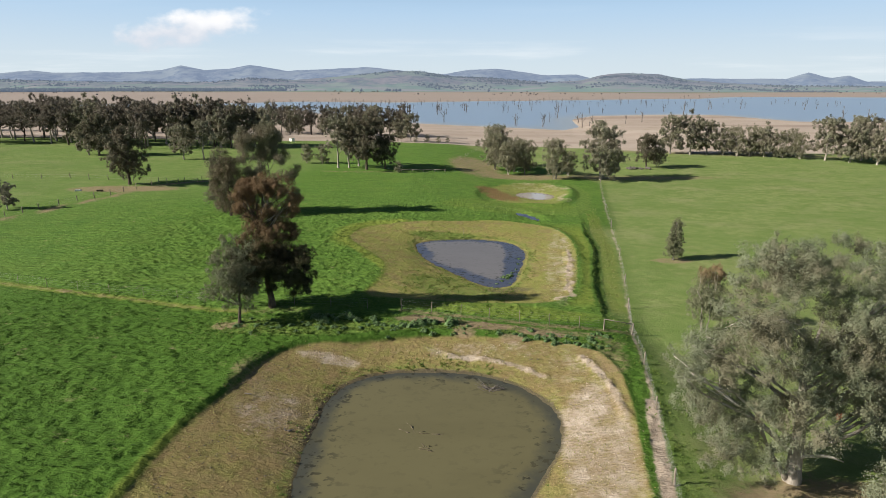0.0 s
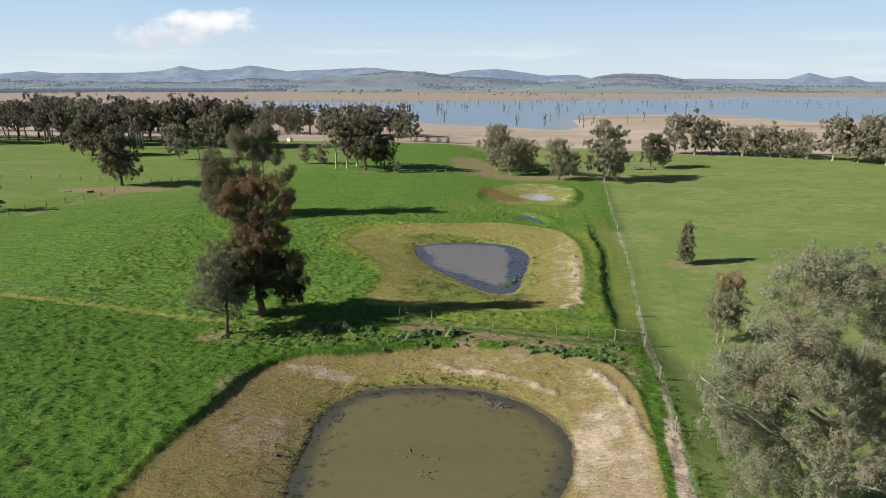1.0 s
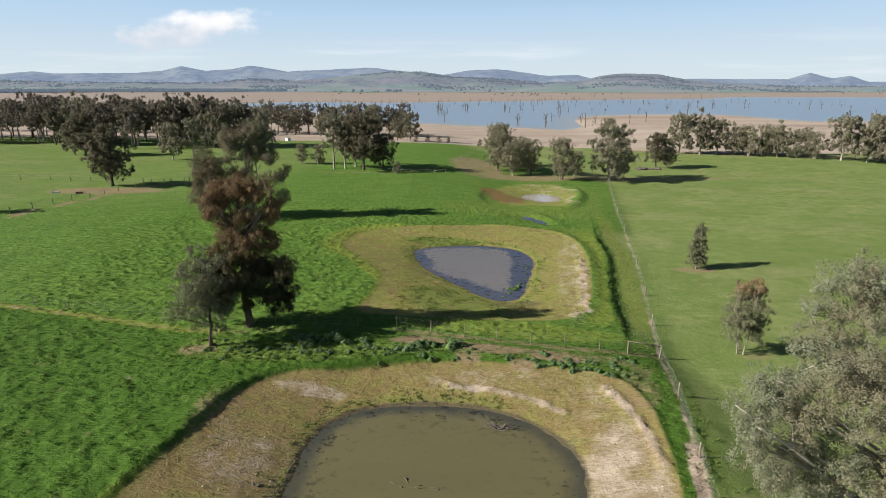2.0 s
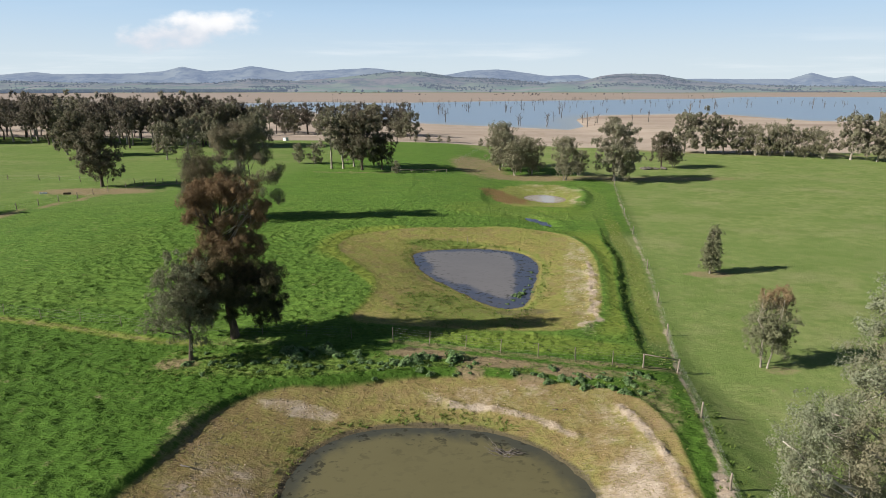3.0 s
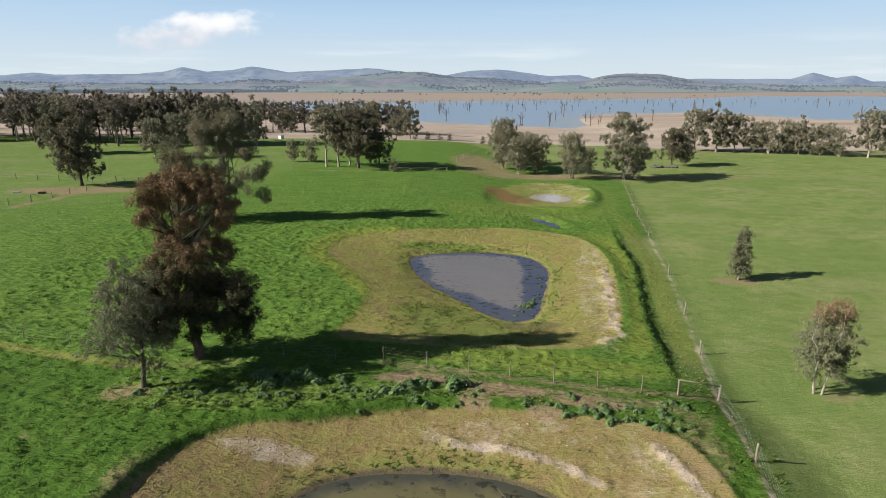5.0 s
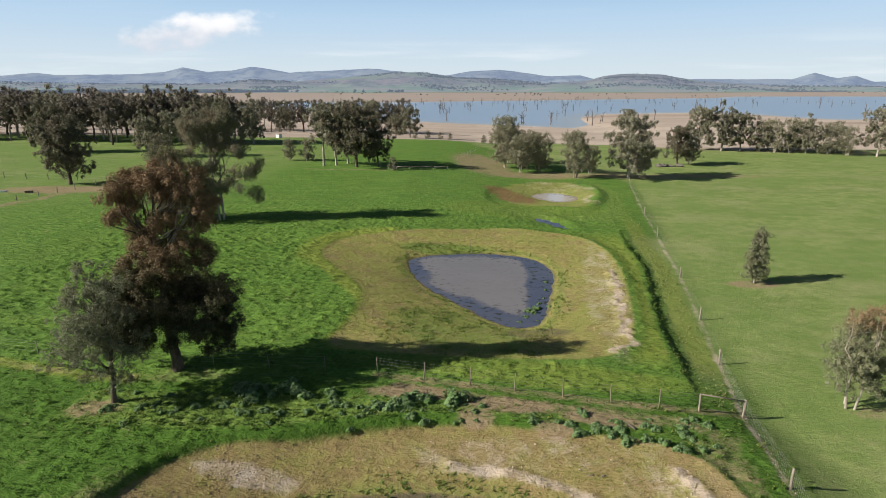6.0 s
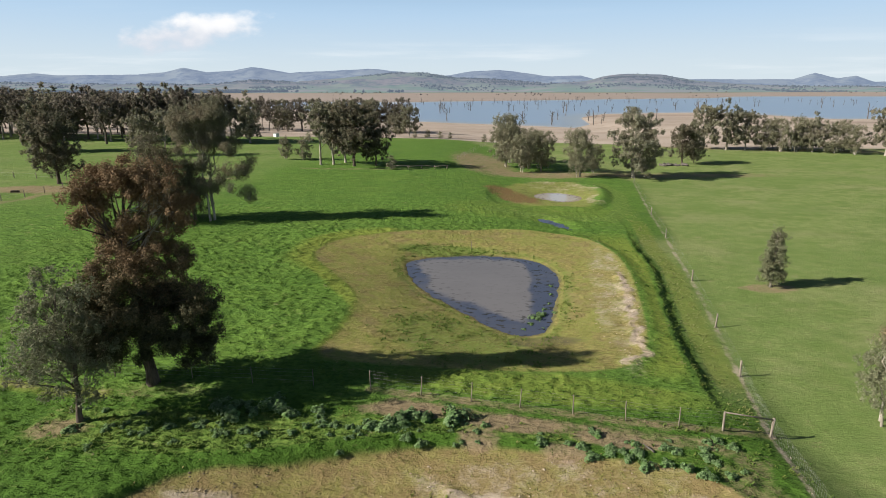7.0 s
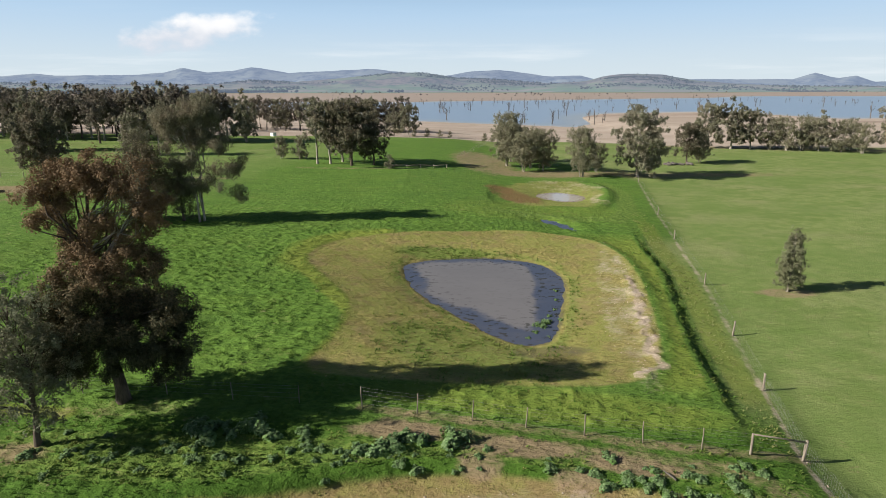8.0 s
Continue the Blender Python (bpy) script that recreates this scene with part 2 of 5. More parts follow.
    nt.links.new(col, t.inputs[0])
    nt.links.new(p.outputs[0], mx.inputs[1])
    nt.links.new(t.outputs[0], mx.inputs[2])
    nt.links.new(mx.outputs[0], out.inputs[0])
    return m


def grain_material(name, a, c, scale, stretch, rough=0.85, strength=0.5, dist=0.02):
    m, nt, b = material(name, rough)
    co = coords(nt)
    n = noise_tex(nt, co, scale, 5, 0.65, stretch)
    k = noise_tex(nt, co, scale * 0.25, 3)
    col = mix_col(nt, ramp(nt, n, 0.3, 0.7), a, c)
    col = mix_col(nt, ramp(nt, k, 0.5, 0.75, 0, 0.5), col, tuple(0.5 * v for v in a))
    nt.links.new(col, b.inputs["Base Color"])
    bump(nt, b, n, strength, dist)
    return m


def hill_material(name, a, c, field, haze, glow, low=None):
    """Far wooded hills seen through kilometres of air, whose haze is a faint glow put on the surface itself.
    low: heights between which the green valley fields give way to the slopes."""
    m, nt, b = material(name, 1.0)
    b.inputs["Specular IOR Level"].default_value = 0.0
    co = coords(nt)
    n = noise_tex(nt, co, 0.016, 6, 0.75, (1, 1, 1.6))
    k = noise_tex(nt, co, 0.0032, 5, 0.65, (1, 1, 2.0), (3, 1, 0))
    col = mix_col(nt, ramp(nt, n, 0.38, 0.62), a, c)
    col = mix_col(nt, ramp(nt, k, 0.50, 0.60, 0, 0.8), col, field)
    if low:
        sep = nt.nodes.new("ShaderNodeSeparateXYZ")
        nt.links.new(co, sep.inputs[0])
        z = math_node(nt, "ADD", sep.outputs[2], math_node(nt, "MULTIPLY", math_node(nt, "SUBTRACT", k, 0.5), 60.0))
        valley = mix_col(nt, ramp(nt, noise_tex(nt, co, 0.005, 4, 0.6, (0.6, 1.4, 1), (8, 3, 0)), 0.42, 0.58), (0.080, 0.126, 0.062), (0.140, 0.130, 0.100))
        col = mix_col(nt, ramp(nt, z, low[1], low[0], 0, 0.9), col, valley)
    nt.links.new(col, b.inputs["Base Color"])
    # painted haze: the surface emits a little, no air is modelled
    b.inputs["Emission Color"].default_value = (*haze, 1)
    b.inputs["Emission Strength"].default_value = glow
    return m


GROUND = ground_material()
WATER_MUDDY = water_material("muddy_water", (0.128, 0.116, 0.060), (0.056, 0.058, 0.046), 0.3, 1.9, ragged=2.4, grain=0.6)
WATER_GREY = water_material("grey_water", (0.162, 0.154, 0.156), (0.060, 0.072, 0.108), 0.9, 2.0, ragged=5.0, grain=0.22)
WATER_PALE = water_material("pale_water", (0.40, 0.37, 0.33), (0.34, 0.29, 0.22), 0.2, 1.2)
# much of the sky's reflected blue is put into the lake's base colour
WATER_LAKE = water_material("lake_water", (0.185, 0.250, 0.345), (0.24, 0.26, 0.28), 2.0, 40.0, 0.28, 0.15, False)
LEAF_GUM = leaf_material("gum_leaves", (0.200, 0.220, 0.138), (0.254, 0.272, 0.180), (0.248, 0.222, 0.150), 0.30, 0.32)
# bronze upper leaves; the crown's sunlit top and shaded foot are in the colour too
LEAF_GUM_BROWN = leaf_material("bronze_leaves", (0.042, 0.048, 0.024), (0.096, 0.096, 0.050), (0.205, 0.132, 0.072), 0.35, 0.16, top=(4.5, 12.5))
LEAF_BROWN = leaf_material("brown_green_leaves", (0.088, 0.080, 0.046), (0.172, 0.148, 0.092), (0.150, 0.118, 0.070), 0.4, 0.2)
LEAF_OPEN = leaf_material("open_gum_leaves", (0.134, 0.134, 0.084), (0.240, 0.226, 0.154), (0.208, 0.170, 0.116), 0.3, 0.32)
LEAF_DARK = leaf_material("dark_leaves", (0.084, 0.084, 0.054), (0.176, 0.166, 0.110), (0.164, 0.136, 0.094), 0.4, 0.32)
# leaf colour of distant gums, greyed and lightened to stand in for haze
LEAF_SPARSE = leaf_material("sparse_leaves", (0.172, 0.174, 0.106), (0.298, 0.288, 0.192), (0.236, 0.214, 0.146), 0.6, 0.36)
LEAF_THIN = leaf_material("thin_tree_leaves", (0.125, 0.142, 0.080), (0.240, 0.252, 0.160), (0.165, 0.158, 0.098), 0.8, 0.28)
# olive leaves, likewise lightened and greyed in colour for haze
LEAF_OLIVE = leaf_material("olive_leaves", (0.186, 0.186, 0.122), (0.310, 0.298, 0.212), (0.256, 0.226, 0.166), 0.3, 0.36)
LEAF_RUST = leaf_material("rust_tipped_leaves", (0.130, 0.142, 0.076), (0.240, 0.240, 0.148), (0.260, 0.172, 0.098), 0.55, top=(5.4, 7.6))
LEAF_WEED = leaf_material("weed_leaves", (0.080, 0.150, 0.050), (0.205, 0.288, 0.136), (0.110, 0.198, 0.052), 1.1)
LEAF_STRAW = leaf_material("straw_blades", (0.170, 0.205, 0.060), (0.310, 0.310, 0.135), (0.250, 0.270, 0.090), 0.5, 0.4)
LEAF_YOUNG = leaf_material("young_gum_leaves", (0.112, 0.124, 0.064), (0.200, 0.208, 0.122), (0.150, 0.148, 0.086), 0.6)
LEAF_RANK = leaf_material("rank_blades", (0.082, 0.148, 0.027), (0.190, 0.270, 0.062), (0.190, 0.225, 0.058), 0.4, 0.45)
LEAF_GRASS = leaf_material("grass_blades", (0.064, 0.128, 0.018), (0.112, 0.205, 0.032), (0.122, 0.194, 0.032), 0.25, 0.38)
# darker copy of the grass blades: near-paddock shade put into their colour
LEAF_GRASS_DARK = leaf_material("darkened_grass_blades", (0.040, 0.088, 0.011), (0.076, 0.150, 0.021), (0.088, 0.148, 0.022), 0.25, 0.35)
LEAF_DRY = leaf_material("dry_tussock", (0.210, 0.192, 0.070), (0.365, 0.315, 0.135), (0.238, 0.245, 0.074), 0.4, 0.4)
LEAF_BELT = leaf_material("belt_leaves", (0.130, 0.118, 0.092), (0.234, 0.212, 0.168), (0.188, 0.160, 0.130), 0.25, 0.34)
BARK_PALE = grain_material("pale_gum_bark", (0.22, 0.19, 0.155), (0.44, 0.39, 0.33), 2.2, (1, 1, 0.25))
BARK_WHITE = grain_material("white_gum_bark", (0.36, 0.32, 0.27), (0.62, 0.57, 0.50), 2.2, (1, 1, 0.25))
BARK_DARK = grain_material("dark_bark", (0.055, 0.042, 0.032), (0.14, 0.11, 0.085), 5.0, (1, 1, 0.2), 0.95, 0.8, 0.04)
BARK_GREY = grain_material("grey_dead_wood", (0.075, 0.065, 0.058), (0.19, 0.165, 0.15), 5.0, (1, 1, 0.2))
POST_WOOD = grain_material("weathered_post", (0.16, 0.13, 0.10), (0.30, 0.26, 0.21), 9.0, (1, 1, 0.15))
WIRE = grain_material("galvanised_wire", (0.22, 0.21, 0.20), (0.38, 0.37, 0.355), 30.0, None, 0.45)
WHITE_PAINT = grain_material("white_painted_sheet", (0.70, 0.70, 0.68), (0.82, 0.82, 0.80), 4.0, (1, 1, 0.2), 0.5, 0.1)
ORANGE = grain_material("orange_paint", (0.40, 0.055, 0.025), (0.52, 0.095, 0.04), 5.0, None, 0.5, 0.1)
MUD = grain_material("dark_mud", (0.085, 0.068, 0.045), (0.17, 0.14, 0.09), 5.0, None)
CLAY = grain_material("dry_clay", (0.36, 0.27, 0.19), (0.54, 0.45, 0.34), 5.0, None)
CONCRETE = grain_material("grey_concrete", (0.22, 0.22, 0.22), (0.38, 0.37, 0.36), 6.0, None)
# bluish tint and faint glow of these four stand in for distance haze
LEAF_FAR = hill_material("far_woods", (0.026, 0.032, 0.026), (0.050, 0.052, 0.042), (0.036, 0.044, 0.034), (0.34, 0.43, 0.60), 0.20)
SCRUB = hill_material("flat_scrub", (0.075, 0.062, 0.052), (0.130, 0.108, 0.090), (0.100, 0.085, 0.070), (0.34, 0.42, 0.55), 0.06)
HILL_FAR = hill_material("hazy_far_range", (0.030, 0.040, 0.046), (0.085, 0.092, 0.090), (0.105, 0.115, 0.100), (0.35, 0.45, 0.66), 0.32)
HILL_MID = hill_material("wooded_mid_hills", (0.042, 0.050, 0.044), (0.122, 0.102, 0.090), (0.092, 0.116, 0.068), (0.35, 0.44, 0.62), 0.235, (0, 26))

# ---- mesh helpers ----


def mesh_from(name, verts, faces, mat=None, smooth=False):
    """A mesh from arrays; faces all of one size, or a list of such arrays."""
    me = bpy.data.meshes.new(name)
    verts = np.asarray(verts, dtype=np.float32).reshape(-1, 3)
    groups = faces if isinstance(faces, list) else [faces]
    groups = [np.asarray(f, dtype=np.int32) for f in groups if len(f)]
    loops = np.concatenate([f.ravel() for f in groups])
    sizes = np.concatenate([np.full(len(f), f.shape[1], dtype=np.int32) for f in groups])
    starts = np.concatenate(([0], np.cumsum(sizes)[:-1])).astype(np.int32)
    me.vertices.add(len(verts))
    me.vertices.foreach_set("co", verts.ravel())
    me.loops.add(len(loops))
    me.loops.foreach_set("vertex_index", loops)
    me.polygons.add(len(sizes))
    me.polygons.foreach_set("loop_start", starts)
    me.update(calc_edges=True)
    me.validate()
    if mat:
        me.materials.append(mat)
    if smooth:
        me.polygons.foreach_set("use_smooth", np.ones(len(sizes), dtype=bool))
    return me


def part(name, me, parent, label=""):
    ob = new(name, me)
    ob.parent = parent
    if label:
        ob["label"] = label
    return ob


class Build:
    """Gathers tubes and quads into one mesh."""

    def __init__(self):
        self.v, self.f, self.n = [], [], 0

    def tube(self, pts, radii, sides=7):
        pts = [Vector(p) for p in pts]
        rings = []
        for i, p in enumerate(pts):
            d = (pts[min(i + 1, len(pts) - 1)] - pts[max(i - 1, 0)]).normalized()
            a = d.orthogonal().normalized() if abs(d.z) < 0.9 else d.cross(Vector((0, 1, 0))).normalized()
            c = d.cross(a)
            for k in range(sides):
                w = 2 * math.pi * k / sides
                self.v.append(p + (a * math.cos(w) + c * math.sin(w)) * radii[i])
            rings.append(self.n)
            self.n += sides
        for r0, r1 in zip(rings, rings[1:]):
            for k in range(sides):
                self.f.append((r0 + k, r0 + (k + 1) % sides, r1 + (k + 1) % sides, r1 + k))
        self.v.append(pts[-1] + (pts[-1] - pts[-2]).normalized() * radii[-1] * 0.3)
        self.v.append(pts[0])
        top, low = self.n, self.n + 1
        self.n += 2
        for k in range(sides):
            self.f.append((rings[-1] + k, rings[-1] + (k + 1) % sides, top, top))
            self.f.append((rings[0] + (k + 1) % sides, rings[0] + k, low, low))

    def mesh(self, name, mat, smooth=True):
        quads = [f for f in self.f if f[2] != f[3]]
        tris = [f[:3] for f in self.f if f[2] == f[3]]
        return mesh_from(name, [tuple(v) for v in self.v], [np.array(g) for g in (quads, tris) if g], mat, smooth)


def leaf_cards(rng, centres, out, size, slim=0.5, droop=0.35, mat=None, name="crown", plain=False):
    """Leaves at centres, facing roughly along out: folded diamonds or, for trees far off, plain pointed ones."""
    n = len(centres)
    nrm = out + rng.normal(0, 0.40, (n, 3))
    nrm /= np.linalg.norm(nrm, axis=1)[:, None] + 1e-9
    d = rng.normal(0, 1, (n, 3))
    d[:, 2] -= droop
    d -= (d * nrm).sum(1)[:, None] * nrm
    d /= np.linalg.norm(d, axis=1)[:, None] + 1e-9
    s = np.cross(nrm, d)
    ln = size * rng.uniform(0.65, 1.35, (n, 1))
    wd = ln * slim * rng.uniform(0.7, 1.3, (n, 1))
    if plain:
        v = np.stack([centres - d * ln * 0.5 - s * wd * 0.6, centres - d * ln * 0.3 + s * wd * 0.8, centres + d * ln * 0.6], 1)
        return mesh_from(name, v.reshape(-1, 3), np.arange(3 * n).reshape(n, 3), mat)
    v = np.stack([centres - d * ln * 0.5, centres + s * wd * 0.5 + nrm * wd * 0.15, centres + d * ln * 0.5, centres - s * wd * 0.5 + nrm * wd * 0.15], 1)
    f = np.arange(4 * n).reshape(n, 4)
    return mesh_from(name, v.reshape(-1, 3), f, mat)


# ---- ground form ----


def sstep(a, b, v):
    t = np.clip((v - a) / (b - a), 0, 1)
    return t * t * (3 - 2 * t)


LATTICE = np.random.RandomState(5).rand(256, 256)


def vnoise(x, y, scale, octaves=3):
    """Smooth lattice noise about 0, within 1 of it."""
    total, amp, norm = 0.0, 1.0, 0.0
    for o in range(octaves):
        u, v = x / scale + 17.3 * o, y / scale + 41.7 * o
        i, j = np.floor(u).astype(int), np.floor(v).astype(int)
        a, b = u - i, v - j
        a, b = a * a * (3 - 2 * a), b * b * (3 - 2 * b)
        g = lambda p, q: LATTICE[p % 256, q % 256]
        val = (g(i, j) * (1 - a) + g(i + 1, j) * a) * (1 - b) + (g(i, j + 1) * (1 - a) + g(i + 1, j + 1) * a) * b
        total = total + (val * 2 - 1) * amp
        norm += amp
        amp *= 0.5
        scale *= 0.47
    return total / norm


def rounded(poly, times=2):
    p = np.array(poly, dtype=float)
    for _ in range(times):
        q = np.roll(p, -1, 0)
        p = np.stack([0.75 * p + 0.25 * q, 0.25 * p + 0.75 * q], 1).reshape(-1, 2)
    return p


def signed(x, y, poly):
    """Signed distance to a closed outline, below 0 inside."""
    d = np.full(x.shape, 1e9)
    inside = np.zeros(x.shape, dtype=bool)
    for (x0, y0), (x1, y1) in zip(poly, np.roll(poly, -1, 0)):
        ex, ey = x1 - x0, y1 - y0
        t = np.clip(((x - x0) * ex + (y - y0) * ey) / (ex * ex + ey * ey + 1e-12), 0, 1)
        d = np.minimum(d, np.hypot(x - x0 - t * ex, y - y0 - t * ey))
        if y0 != y1:
            inside ^= ((y0 > y) != (y1 > y)) & (x < (x1 - x0) * (y - y0) / (y1 - y0) + x0)
    return np.where(inside, -d, d)


POND1 = rounded([(-9.6, 27), (-10.3, 34), (-10.4, 38), (-10.4, 43.8), (-8.7, 47.6), (-4.6, 49.6), (2.5, 49.4), (6.9, 47.0), (9.4, 43.6), (9.7, 39.8), (7.7, 35.0), (5.3, 31.7), (4, 27), (1, 23), (-5, 22.5)], 2)
DRY1 = rounded([(-20.2, 24), (-19.8, 33.2), (-19.4, 37.8), (-17.6, 44.2), (-16.8, 48.6), (-14, 52.0), (-9.2, 52.8), (-3, 54.6), (2, 55.0), (9, 54.0), (14.6, 53.0), (16.5, 48.8), (15.8, 42), (14, 34), (12.6, 26), (6, 18), (-14, 17)], 2)
POND2 = rounded([(-4.9, 93), (-3.7, 95.6), (1.1, 97.2), (7.1, 97.2), (11.8, 94.7), (13.6, 89.4), (12.0, 82.8), (10.3, 75.6), (8.4, 72.2), (5.2, 73.2), (0.9, 79.6), (-2.4, 84.2)], 2)
DRY2 = rounded([(-16.4, 92.4), (-14.5, 99.8), (-5.8, 103.8), (1.2, 105.0), (10.2, 107.0), (19.2, 104.2), (21.8, 97), (21.3, 88), (19.4, 78.6), (16.6, 67.4), (12.5, 63.6), (4, 63.8), (-4, 63.6), (-10.4, 64.6), (-8.2, 71), (-8.2, 77.4), (-10.0, 81.4), (-13.2, 86.6)], 2)
POND3 = rounded([(17.5, 141), (20, 144.6), (24.6, 144.6), (28.4, 140), (25.4, 134.8), (21, 135.6)], 2)
DRY3 = rounded([(9, 133), (10.5, 142), (14, 150), (22.5, 156), (30.5, 153.5), (33.4, 145), (29.5, 131), (25, 124), (18, 126), (11, 127)], 2)
POND4 = rounded([(14.4, 117.2), (16.8, 116.4), (19.2, 111.6), (18.8, 109.6), (16.4, 113.4)], 2)
DRY4 = rounded([(12, 119), (17.5, 119), (21.5, 112), (20, 107), (15, 111.5)], 2)
SHORE_NEAR = np.array([(-1500, 950), (-500, 860), (-192, 787), (-77, 553), (-20, 522), (8, 501), (53, 475), (93, 446), (112, 480), (126, 579), (167, 650), (270, 674), (318, 655), (325, 580), (335, 537), (419, 553), (1500, 560)], dtype=float)
SHORE_FAR = np.array([(-1500, 985), (-443, 990), (-279, 1130), (-87, 1085), (40, 1148), (252, 1222), (457, 1307), (603, 1353), (747, 1516), (1091, 1458), (2500, 1480)], dtype=float)
BANK_Y, BANK_X = (0, 30, 44, 51, 57, 72, 92, 100, 120, 146, 180), (11, 16.2, 18.6, 19.0, 17.6, 20.2, 25.0, 25.6, 29, 34.5, 44)
LAKE_Z = -10.0


def along(x, y, pts, half):
    """1 near a polyline, fading at half its width on either side."""
    d = np.full(x.shape, 1e9)
    for (x0, y0), (x1, y1) in zip(pts, pts[1:]):
        ex, ey = x1 - x0, y1 - y0
        t = np.clip(((x - x0) * ex + (y - y0) * ey) / (ex * ex + ey * ey), 0, 1)
        d = np.minimum(d, np.hypot(x - x0 - t * ex, y - y0 - t * ey))
    return sstep(half * 1.6, half * 0.4, d)


# lines of bare, crumbled clay: above the near dam, on its east bank, and along the middle dam's crest
CLAY_EDGES = [[(0.5, 51.6), (4, 51.0), (7, 49.8), (9.4, 47.8)], [(13.6, 50.6), (14.4, 47.8), (14.8, 44.2), (14.6, 40)], [(20.0, 88), (18.8, 81), (17.3, 74), (16.5, 70.6), (15.9, 67), (14.2, 65.6)]]


def tussock(x, y):
    """The uneven top of long grass: leaning tufts half a metre to a metre across, with clefts between them."""
    n = vnoise(x + 0.4 * vnoise(x, y, 3.0, 2), y * 1.25, 0.72, 2)
    return 2.0 * np.abs(n) ** 0.75 - 0.75 + 0.5 * vnoise(x + 31, y + 7, 2.6, 2)


def ground_height(x, y, rough=True):
    x, y = np.asarray(x, dtype=float), np.asarray(y, dtype=float)
    west = 0.45 + 0.013 * np.clip(-x - 10, 0, 160) - 0.046 * np.clip(x + 8, 0, 30) - 0.5 * sstep(100, 135, y) * sstep(0, 20, x)
    bx = np.interp(y, BANK_Y, BANK_X)
    step = np.interp(y, (0, 56, 66, 98, 110), (0.05, 0.05, 0.5, 0.5, 0.08)) * sstep(-0.15, 0.6, x - bx + 0.3 * vnoise(x, y, 1.6, 2))
    z = west - step + (-1.8 - west + step) * sstep(0.3, np.interp(y, (0, 62, 100, 112), (5.5, 6.0, 6.0, 9.0)), x - bx)
    lump = tussock(x, y)
    d1, d2, d3 = signed(x, y, DRY1), signed(x, y, DRY2), signed(x, y, DRY3)
    for outer, pond, wz, rim, cut in ((d1, POND1, -1.7, -0.45, 0.6), (d2, POND2, -1.5, -0.2, 2.0), (d3, POND3, -2.0, -0.9, 2.0), (signed(x, y, DRY4), POND4, -1.15, -0.85, 2.5)):
        w = signed(x, y, pond) + 0.26 * vnoise(x, y, 1.3, 2)
        t = np.clip(w / (w - outer + 1e-6), 0, 1)
        rim = rim + (sstep(-7, -13, x) * (0.52 + 0.2 * sstep(46, 37, y)) if pond is POND1 else 0.55 * sstep(6, -6, x) - 0.38 * sstep(9, 18, x) if pond is POND2 else 0)
        zin = np.where(w < 0, wz - np.minimum(0.7, -w * 0.35), wz + (rim - wz) * np.where(outer < 0, t, 1) ** 0.85)
        k = sstep(cut, -0.15, outer)
        z = z * (1 - k) + zin * k
    if rough:
        # crumbled clay edges above the dams
        crumb = np.maximum(0, vnoise(x, y, 0.7, 2) + 0.35)
        for line, half in ((CLAY_EDGES[0], 0.42), (CLAY_EDGES[1], 0.45), (CLAY_EDGES[2], 0.6)):
            z = z + 0.28 * along(x, y, line, half) * crumb
    # the fall to the lake, its bed, and the land beyond
    near, far = np.interp(x, *SHORE_NEAR.T), np.interp(x, *SHORE_FAR.T)
    fall = np.clip((y - 245) / np.maximum(near - 245, 50), 0, 1)
    z = np.where(y > 245, z + (LAKE_Z - z) * fall ** 0.8, z)
    lake = (y > near) & (y < far)
    z = np.where(lake, LAKE_Z - np.minimum(3.0, 0.03 * np.minimum(y - near, far - y)), z)
    beyond = LAKE_Z + 0.006 * (np.minimum(y, 2080) - far) - 0.03 * np.clip(y - 2080, 0, 3000)
    z = np.where(y >= far, beyond, z)
    if rough:
        far_off = sstep(300, 160, y)
        field = sstep(0.5, 1.0, np.where(x < bx, 1.0, 0.35)) * sstep(-0.5, 1.0, np.minimum(np.minimum(d1, d2), d3))
        field = field * np.where((y > 57) & (y < 112), 0.25 + 0.75 * sstep(-3, -9, x - bx), 1.0)
        field = field * (1 - 0.7 * sstep(52, 54, y) * sstep(60.5, 59, y) * sstep(-8, -5, x) * sstep(19, 17, x))
        close = sstep(135, 104, y) * sstep(-75, -44, x)
        z = z + close * (0.03 + 0.115 * field) * lump + 0.12 * vnoise(x, y, 9.0, 2) * far_off * field
    return z


def spread(lo, hi, step, out_lo, out_hi, grow=1.09):
    inner = np.arange(lo, hi + step * 0.5, step)
    a, s, left = lo, step, []
    while a > out_lo:
        s *= grow
        a -= s
        left.append(max(a, out_lo))
    b, s, right = hi, step, []
    while b < out_hi:
        s *= grow
        b += s
        right.append(min(b, out_hi))
    return np.array(left[::-1] + list(inner) + right)


def blob(x, y, cx, cy, rx, ry, turn=0.0):
    c, s = math.cos(turn), math.sin(turn)
    u, v = (x - cx) * c + (y - cy) * s, -(x - cx) * s + (y - cy) * c
    return sstep(1.35, 0.65, np.hypot(u / rx, v / ry))


FENCE_EAST = [(10.5, 12), (13.2, 23), (15.3, 32), (17.4, 41.2), (19.2, 49.4), (20.6, 57.3), (22.8, 65.6), (25.2, 75), (28.4, 88), (32.4, 107), (35.6, 122.5), (43.2, 156)]
TRACK_CROSS = [(-70, 71), (-55.4, 67.5), (-46.6, 64.9), (-38.8, 63.0), (-31.1, 60.9), (-26.1, 59.6), (-22, 59.0)]
TRACK_WEST = [(-96, 86), (-86, 95), (-80, 102), (-78.5, 109), (-76, 117), (-73, 124), (-71.5, 132), (-68, 140), (-61, 144), (-46, 147)]
